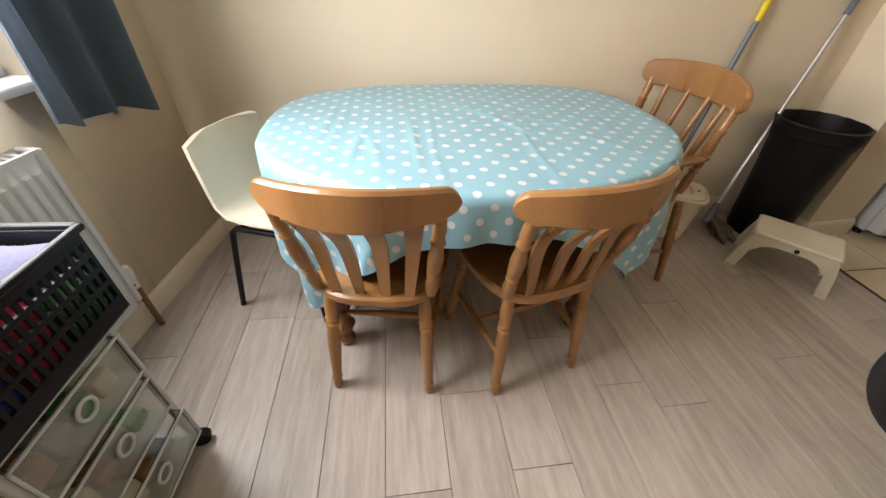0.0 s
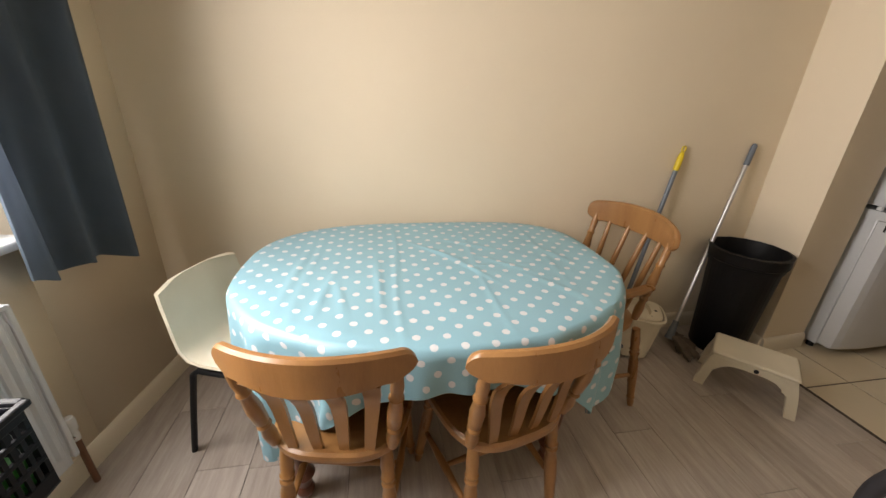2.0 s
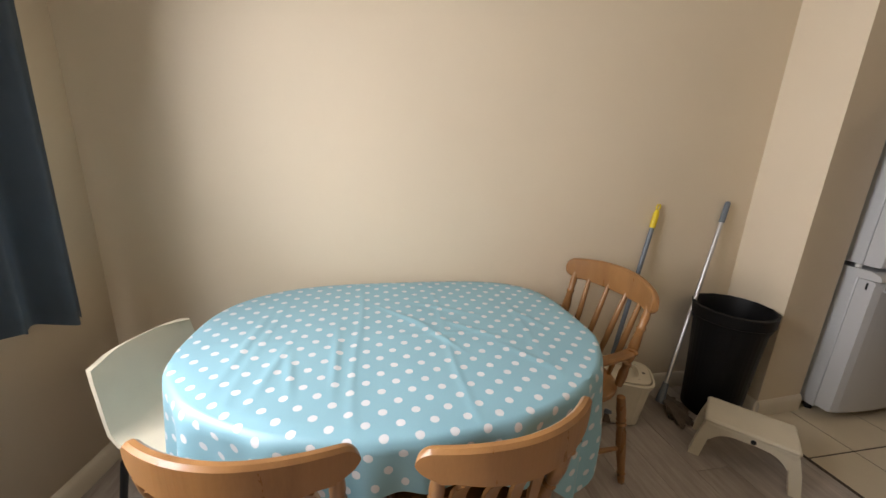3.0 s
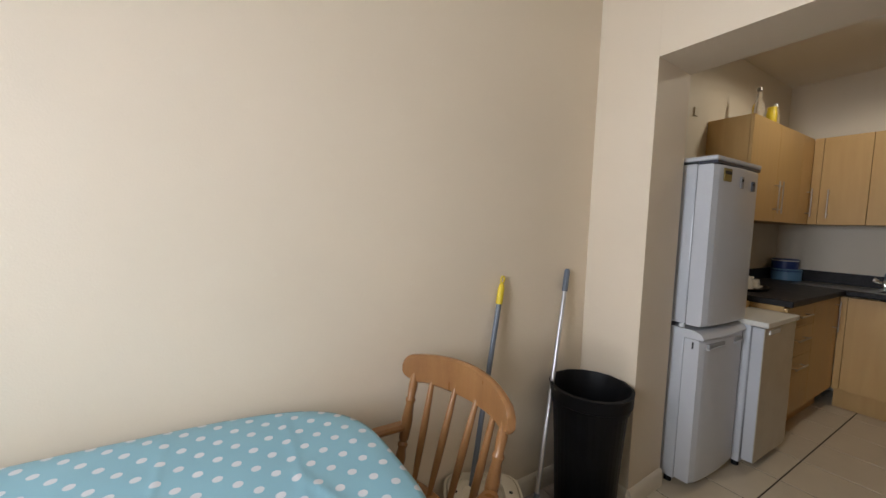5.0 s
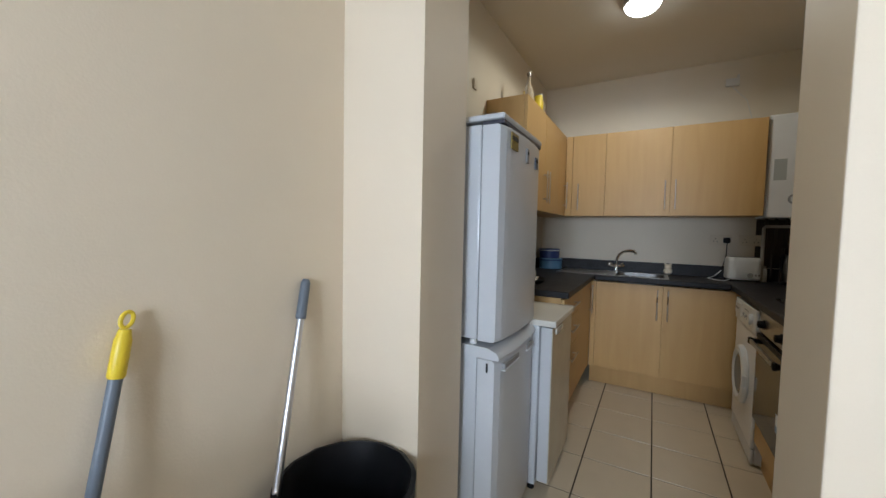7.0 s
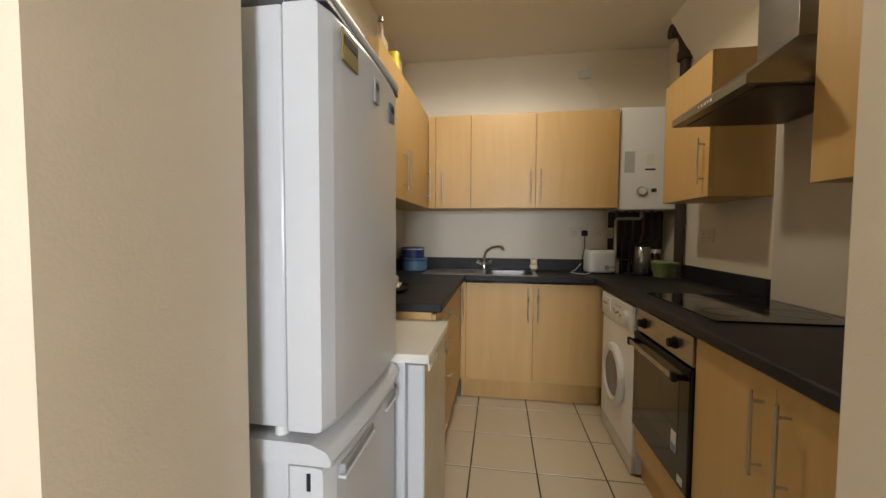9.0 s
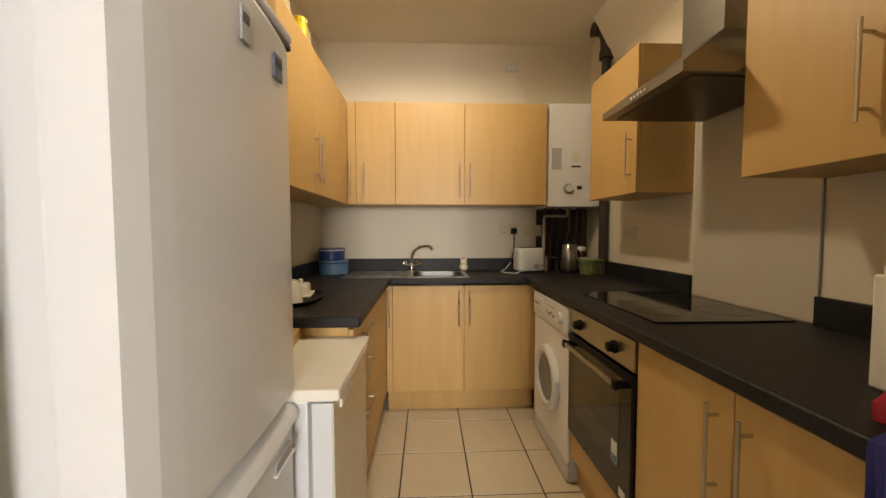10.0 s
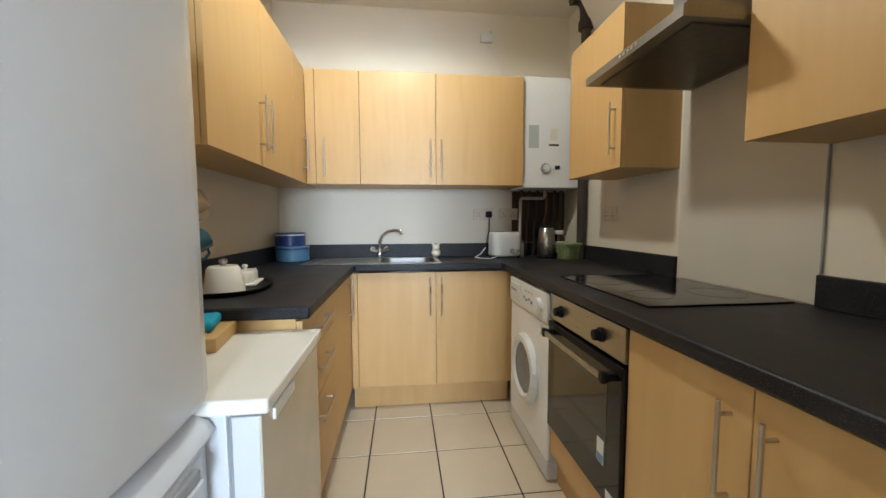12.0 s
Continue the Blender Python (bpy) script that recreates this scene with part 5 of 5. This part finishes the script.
# ---- small kitchen things ----
def ceiling_light(m):
    c = thing("ceiling_light", "round flush ceiling light, switched on", "ceiling light", m)
    part("base", lathe([(0.100, -0.042), (0.108, -0.036), (0.108, -0.004), (0.104, 0.0)], 40), mat("grey_lamp_base", (0.45, 0.44, 0.42), 0.4), c)
    part("diffuser", lathe([(0.004, -0.085), (0.035, -0.083), (0.068, -0.074), (0.090, -0.058), (0.098, -0.042)], 40, caps=False), M_LAMP, c, "glowing opal diffuser")


ceiling_light(pose(4.03, 1.255, CEIL_K))
bulb = bpy.data.lights.new("ceiling_light_bulb", "SPOT")
bulb.energy, bulb.color, bulb.shadow_soft_size, bulb.spot_size, bulb.spot_blend = 19.3, (1.0, 0.865, 0.66), 0.06, radians(175), 0.3
new("ceiling_light_bulb", bulb).matrix_world = pose(4.03, 1.255, CEIL_K - 0.10)


def socket(name, m, label, plug=False):
    s = thing(name, label, "socket", m)
    part("plate", box(-0.073, 0.073, -0.009, 0, -0.043, 0.043, 0.003), M_CREAMP, s)
    for x in (-0.036, 0.036):
        part("switch", box(x + (0.018 if x > 0 else -0.024), x + (0.024 if x > 0 else -0.018), -0.012, -0.008, 0.012, 0.030, 0.001), M_CREAMP, s)
        for dx, dz in ((0, 0.008), (-0.011, -0.014), (0.011, -0.014)):
            part("pin_hole", box(x + dx - 0.002, x + dx + 0.002, -0.0098, -0.0085, dz - 0.004, dz + 0.004), M_DARK, s)
    return s


socket("socket", pose(END, 0.47, 1.235, 0, 0, -90), "double white wall socket above the worktop")
socket("socket", pose(4.62, KS, 1.225, 0, 0, 180), "double white wall socket beside the hob")
socket("socket", pose(END, 0.66, 1.235, 0, 0, -90), "double white wall socket holding a black plug")


def toaster(m):
    t = thing("toaster", "white two-slot toaster on the worktop by the wall", "toaster", m)
    loops = []
    for s, z in ((0.93, 0.012), (1.0, 0.022), (1.0, 0.15), (0.97, 0.172), (0.86, 0.182)):
        loops.append([(*oval(0.104 * s, 0.075 * s, 2 * math.pi * i / 40, 5), z) for i in range(40)])
    part("body", rings(loops), M_WHITEP, t)
    for y in (-0.028, 0.028):
        part("slot", box(-0.085, 0.085, y - 0.012, y + 0.012, 0.178, 0.1835), M_DARK, t)
    part("dial", moved(lathe([(0.018, 0), (0.016, 0.012)], 18), pose(0.03, -0.078, 0.05, 90, 0, 0)), M_PRINT, t)
    for i in range(2):
        part("button", box(0.058 + 0.020 * i, 0.070 + 0.020 * i, -0.079, -0.076, 0.045, 0.06, 0.001), M_PRINT, t)
    part("lever", box(0.102, 0.119, -0.012, 0.012, 0.11, 0.122, 0.003), M_BLACKP, t)
    for x in (-0.085, 0.085):
        for y in (-0.05, 0.05):
            part("foot", lathe([(0.01, 0), (0.012, 0.014)], 10, x, y), M_BLACKP, t)


toaster(pose(5.10, 0.535, WT, 0, 0, -84))
plug = thing("power_lead", "black plug and cord with a white lead to the toaster", "cable")
part("plug", box(END - 0.045, END - 0.009, 0.60, 0.645, 1.21, 1.255, 0.008), M_BLACKP, plug)
part("cord", tube([(END - 0.04, 0.622, 1.212), (5.19, 0.624, 1.12), (5.187, 0.632, 1.07), (5.17, 0.655, 0.99)], 0.0035, 8), M_BLACKP, plug)
part("lead", tube([(5.17, 0.655, 0.99), (5.14, 0.70, 0.945), (5.08, 0.75, 0.930), (5.00, 0.72, 0.929), (4.97, 0.66, 0.929), (4.99, 0.62, 0.94)], 0.0035, 8), M_WHITEP, plug, "white flex")


def kettle(m):
    k = thing("kettle", "brushed steel jug kettle with black base", "kettle", m)
    part("body", lathe([(0.058, 0.022), (0.062, 0.03), (0.060, 0.12), (0.052, 0.205), (0.045, 0.212)], 30), M_STEEL, k)
    part("base", lathe([(0.068, 0), (0.070, 0.012), (0.062, 0.022)], 30), M_BLACKP, k)
    part("lid", lathe([(0.047, 0.212), (0.045, 0.222), (0.012, 0.228), (0.012, 0.244), (0.004, 0.248)], 24), M_BLACKP, k)
    part("handle", tube([(0.045, 0, 0.205), (0.085, 0, 0.21), (0.10, 0, 0.18), (0.095, 0, 0.09), (0.06, 0, 0.05)], 0.010, 10), M_BLACKP, k)


kettle(pose(5.02, 0.255, WT, 0, 0, 30))


def jar(m, r, h, material, lid, label, name="jar"):
    j = thing(name, label, "jar", m)
    part("body", lathe([(r * 0.92, 0), (r, 0.006), (r, h * 0.72), (r * 0.75, h * 0.84), (r * 0.7, h * 0.86)], 24), material, j)
    part("lid", lathe([(r * 0.76, h * 0.86), (r * 0.78, h * 0.88), (r * 0.78, h * 0.985), (r * 0.7, h)], 24), lid, j)
    part("label", lathe([(r + 0.0006, h * 0.18), (r + 0.0006, h * 0.6)], 24, caps=False), M_WHITEP, j)


M_BROWNG = mat("brown_glass", (0.035, 0.012, 0.006), 0.12)
jar(pose(5.05, 0.15, WT), 0.042, 0.19, M_BROWNG, M_WHITEP, "dark coffee jar with a white label")
jar(pose(5.13, 0.405, WT), 0.026, 0.12, M_WHITEP, M_STEEL, "small white pot with a metal lid behind the toaster")
jar(pose(5.11, 0.235, WT), 0.035, 0.24, M_BROWNG, M_BLACKP, "tall dark sauce bottle behind the kettle", "bottle")


def veg_tub(m):
    v = thing("food_tub", "clear green tub of salad on the worktop", "tub", m)
    part("tub", rings([[(*oval(a, b, 2 * math.pi * i / 32, 5), z) for i in range(32)] for a, b, z in ((0.075, 0.055, 0), (0.088, 0.066, 0.09), (0.092, 0.07, 0.092), (0.092, 0.07, 0.098), (0.085, 0.063, 0.098), (0.072, 0.052, 0.005))]), mat("green_tint_plastic", (0.17, 0.20, 0.09), 0.3, var=0.4, scale=25), v)
    part("lid", rings([[(*oval(a, b, 2 * math.pi * i / 32, 5), z) for i in range(32)] for a, b, z in ((0.094, 0.072, 0.098), (0.094, 0.072, 0.106), (0.085, 0.064, 0.110))]), mat("pale_green_lid", (0.21, 0.27, 0.11), 0.35, var=0.5, scale=22), v)


veg_tub(pose(4.93, 0.12, WT, 0, 0, -75))


def tin(m, r, h, material, label):
    t = thing("cake_tin", label, "tin", m, "stacked tins")
    part("body", lathe([(r * 0.97, 0), (r, 0.003), (r, h * 0.8)], 36), material, t)
    part("lid", lathe([(r + 0.002, h * 0.74), (r + 0.003, h * 0.76), (r + 0.003, h * 0.97), (r - 0.004, h)], 36), material, t)
    part("print_bar", lathe([(r + 0.0036, h * 0.80), (r + 0.0036, h * 0.88)], 36, caps=False), M_WHITEP if material is M_BLUE else M_BLUE, t)


tin(pose(5.08, 1.99, WT), 0.105, 0.098, M_LBLUE, "pale blue round tin on the worktop corner")
tin(pose(5.09, 2.005, WT + 0.098), 0.092, 0.088, M_BLUE, "dark blue tin with white print on another tin")


def tray_set():
    t = thing("tray", "dark oval tray on the worktop", "tray", pose(4.02, 1.925, WT, 0, 0, 10))
    part("tray_body", rings([[(*oval(a, b, 2 * math.pi * i / 40, 2.4), z) for i in range(40)] for a, b, z in ((0.18, 0.13, 0), (0.195, 0.145, 0.010), (0.20, 0.15, 0.018), (0.195, 0.145, 0.018), (0.18, 0.13, 0.006))]), M_BLACKP, t)
    d = thing("butter_dish", "white china butter dish with a knobbed lid", "dish", pose(4.10, 1.90, WT + 0.0065, 0, 0, 10))
    part("plate", box(-0.085, 0.085, -0.055, 0.055, 0, 0.010, 0.004), M_CHINA, d)
    part("lid", rings([[(*oval(a, b, 2 * math.pi * i / 36, 5), z) for i in range(36)] for a, b, z in ((0.068, 0.04, 0.010), (0.068, 0.04, 0.045), (0.062, 0.035, 0.056), (0.03, 0.02, 0.058))]), M_CHINA, d)
    part("knob", lathe([(0.008, 0.058), (0.007, 0.064), (0.012, 0.070), (0.010, 0.078), (0.003, 0.080)], 16), M_CHINA, d)
    b = thing("sugar_bowl", "white china bowl upside down on the tray", "bowl", pose(3.93, 1.905, WT + 0.0065))
    part("bowl", lathe([(0.070, 0), (0.066, 0.02), (0.054, 0.085), (0.046, 0.094)], 30), M_CHINA, b)
    part("knob", lathe([(0.010, 0.094), (0.009, 0.10), (0.015, 0.108), (0.013, 0.118), (0.004, 0.12)], 16), M_STEEL, b)


tray_set()


def mug(m, material, label):
    g = thing("mug", label, "mug", m, "mugs on the stand")
    part("cup", rings([[(r * math.cos(2 * math.pi * i / 28), r * math.sin(2 * math.pi * i / 28), z) for i in range(28)] for r, z in ((0.030, 0), (0.038, 0.006), (0.041, 0.085), (0.038, 0.085), (0.034, 0.010))]), material, g)
    part("handle", tube([(0.039, 0, 0.070), (0.060, 0, 0.066), (0.066, 0, 0.045), (0.056, 0, 0.024), (0.038, 0, 0.020)], 0.005, 8), material, g)


stand = thing("mug_stand", "wooden mug tree standing on the worktop", "mug stand", pose(3.90, 2.02, WT))
part("base", lathe([(0.07, 0), (0.072, 0.008), (0.066, 0.014)], 28), M_BEECH, stand)
part("pole", lathe([(0.011, 0.012), (0.010, 0.34), (0.006, 0.35)], 14), M_BEECH, stand)
for a, z in ((-70, 0.31), (110, 0.31), (-40, 0.17), (140, 0.17)):
    ca, sa = math.cos(radians(a)), math.sin(radians(a))
    part("peg", tube([(0, 0, z), (0.05 * ca, 0.05 * sa, z + 0.03)], 0.005, 8), M_BEECH, stand)
mug(pose(3.935, 1.955, 1.27, 0, 118, 110), mat("tan_glazed_mug", (0.55, 0.42, 0.26), 0.25), "cream and tan glazed mug hanging from a peg")
mug(pose(3.95, 1.965, 1.13, 0, 118, 140), mat("teal_glazed_mug", (0.04, 0.10, 0.13), 0.2), "teal glazed mug hanging from a peg")


def figurine(m):
    ball = lambda r, x, y, z, k=1.0: moved(lathe([(r * math.sin(math.pi * i / 10) + 0.0004, -r * k * math.cos(math.pi * i / 10)) for i in range(11)], 18), pose(x, y, z))
    f = part("ornament", join(ball(0.034, 0, 0, 0.030, 0.88), ball(0.027, -0.008, 0, 0.066), ball(0.010, -0.002, 0.019, 0.090), ball(0.010, -0.002, -0.019, 0.090), ball(0.011, -0.030, 0.012, 0.020), ball(0.011, -0.030, -0.012, 0.020)), M_CREAMP)
    f.matrix_world = m
    tagged(f, "small cream ceramic ornament beside the sink", "ornament")


figurine(pose(5.19, 1.02, WT))


def bottle(m, prof, material, label, cap, capz):
    b = thing("bottle", label, "bottle", m, "bottles on the wall cabinet")
    part("body", lathe(prof, 20), material, b)
    part("cap", lathe([(prof[-1][0] + 0.002, capz), (prof[-1][0] + 0.002, capz + 0.022), (0.006, capz + 0.024)], 16), cap, b)


bottle(pose(4.02, 1.93, UT), [(0.034, 0), (0.038, 0.006), (0.038, 0.11), (0.016, 0.16), (0.014, 0.22)], glass("bottle_glass", (0.97, 0.95, 0.9)), "clear glass bottle with a pale stopper", M_STEEL, 0.22)
bottle(pose(4.17, 1.90, UT), [(0.030, 0), (0.032, 0.005), (0.032, 0.085), (0.026, 0.10), (0.026, 0.105)], M_YELLOW, "small yellow jar beside the glass bottles", M_YELLOW, 0.105)
bottle(pose(4.25, 1.905, UT), [(0.026, 0), (0.029, 0.005), (0.029, 0.10), (0.013, 0.13), (0.012, 0.145)], glass("bottle_glass_2", (0.92, 0.9, 0.82)), "small clear bottle with a pale cap", M_WHITEP, 0.145)
sp = thing("alarm_sensor", "small white sensor box high on the end wall", "sensor", pose(END, 0.645, 2.46, 0, 0, -90))
part("body", box(-0.045, 0.045, -0.03, 0, 0, 0.06, 0.006), M_WHITEP, sp)
part("bracket", box(0.028, 0.042, -0.028, 0, 0.055, 0.085, 0.003), M_WHITEP, sp)
part("cable", tube([(0.0, -0.004, 0.0), (0.10, -0.004, -0.12), (0.155, -0.004, -0.34)], 0.0025, 6), M_WHITEP, sp)
wm_box = thing("wall_box", "small white switch box on the kitchen wall", "switch", pose(3.55, KN, 2.12))
part("plate", box(-0.025, 0.025, -0.012, 0, 0, 0.06, 0.004), M_CREAMP, wm_box)
dish = part("dish_cloth", box(0, 0.13, 0, 0.05, 0, 0.03, 0.012, 3), mat("turquoise_cloth", (0.02, 0.28, 0.42), 0.8), None)
dish.matrix_world = pose(3.55, 1.765, 0.888, 0, 0, 15)
tagged(dish, "turquoise cloth lying on a small box", "cloth")
bxs = part("small_box", box(0, 0.20, 0, 0.09, 0, 0.038, 0.003), M_BEECH)
bxs.matrix_world = pose(3.50, 1.735, 0.850, 0, 0, 8)
tagged(bxs, "small brown cardboard box on the freezer top", "box")


def draped(m, w, top, drop, material, label, seed):
    """A cloth folded over the worktop's front edge, with loose folds."""
    bm = bmesh.new()
    nu, nv = 28, 26
    vs = []
    for i in range(nu + 1):
        u = i / nu
        row = []
        for j in range(nv + 1):
            v = j / nv * (top + drop)
            f = 0.010 * math.sin(u * 19 + seed) + 0.012 * noise.noise((u * 4, v * 5, seed))
            if v < top:
                row.append(bm.verts.new((w * u, -(top - v), 0.012 + abs(f) * 0.8)))
            else:
                d = v - top
                row.append(bm.verts.new((w * u + 0.01 * math.sin(d * 9 + u * 3), 0.016 + abs(f) * min(1, d / 0.1) * 1.6, 0.006 - d)))
        vs.append(row)
    for i in range(nu):
        for j in range(nv):
            bm.faces.new((vs[i][j], vs[i + 1][j], vs[i + 1][j + 1], vs[i][j + 1]))
    bmesh.ops.recalc_face_normals(bm, faces=bm.faces)
    bmesh.ops.solidify(bm, geom=bm.faces[:], thickness=0.004)
    ob = part("tea_towel", bm, material)
    ob.matrix_world = m
    return tagged(ob, label, "towel")


draped(pose(2.70, BR + 0.03, WT), 0.135, 0.22, 0.36, M_BLUEC, "dark blue cloth hanging over the worktop's front edge", 1.0)
folded_cloth(pose(2.845, 0.515, WT + 0.003, 0, 0, 8), 0.12, 0.12, 0.065, M_REDC, "crumpled red cloth on the end of the worktop")
folded_cloth(pose(2.735, 0.47, WT + 0.016, 0, 0, -6), 0.10, 0.22, 0.17, M_BLUEC, "crumpled dark blue cloth beside a red one")
packet = thing("paper_packet", "plain white paper packet standing on the worktop", "packet", pose(2.94, 0.41, WT, 0, 0, -3))
part("body", box(-0.085, 0.085, -0.022, 0.022, 0, 0.225, 0.006, 3), M_CHINA, packet)
part("flap", box(-0.083, 0.083, -0.004, 0.004, 0.223, 0.24, 0.002), M_CHINA, packet)

# ---- floors, piece by piece ----
ground = structure("floor", box(-2.2, X0 - 0.03, -2.6, NORTH + 0.05, -0.10, -0.006), M_GAP, "grey-brown oak-effect laminate floor planks", "floor")
PW, PLEN = 0.181, 1.22
shapes = {}
rnd = random.Random(7)
x = -0.233 - 8 * PW
ENDS = {7: 1.387, 10: 0.708, 11: 0.990, 14: 0.966}  # plank ends that break the usual stagger
col = 0
while x < X0 - 0.04:
    w = min(PW, X0 - 0.032 - x)
    y = ENDS.get(col, -2.4 + PLEN * ((col * 0.37 + 0.13) % 1.0))
    while y > -2.4:
        y -= PLEN
    while y < NORTH:
        a, b = max(y, -2.4), min(y + PLEN, NORTH)
        if b - a > 0.02:
            key = (round(w, 3), round(b - a, 3))
            if key not in shapes:
                shapes[key] = mesh_of("plank", box(0.0008, w - 0.0008, 0.0008, b - a - 0.0008, -0.006, 0.0, 0.0008, 1), M_PLANK)
            pl = new("plank", shapes[key])
            pl.parent = ground
            pl.location = (x, a, 0)
        y += PLEN
    x += PW
    col += 1
threshold = structure("threshold", box(X0 - 0.040, X0 - 0.022, JAMB_S, JAMB_N, -0.004, 0.002, 0.0015), M_GROUT, "dark strip where laminate meets the kitchen tiles", "threshold")
kfloor = structure("kitchen_floor", box(X0 - 0.03, END, KS, KN, -0.10, -0.003), M_GROUT, "square cream ceramic floor tiles with dark grout", "floor")
TP, TILE_X, TILE_Y = 0.342, 4.685, 1.437
tiles = {}
for i in range(-7, 3):
    for j in range(-5, 4):
        xa, xb = TILE_X + i * TP, TILE_X + (i + 1) * TP
        ya, yb = TILE_Y + j * TP, TILE_Y + (j + 1) * TP
        lim0, lim1 = (JAMB_S, JAMB_F) if xb <= X1 else (KS, KN)
        xa, xb, ya, yb = max(xa, X0 - 0.028), min(xb, END), max(ya, lim0), min(yb, lim1)
        if xb - xa < 0.02 or yb - ya < 0.02:
            continue
        key = (round(xb - xa, 3), round(yb - ya, 3))
        if key not in tiles:
            tiles[key] = mesh_of("tile", box(0.0036, xb - xa - 0.0036, 0.0036, yb - ya - 0.0036, -0.006, 0.0, 0.0015, 2), M_TILE)
        tl = new("tile", tiles[key])
        tl.parent = kfloor
        tl.location = (xa, ya, 0)
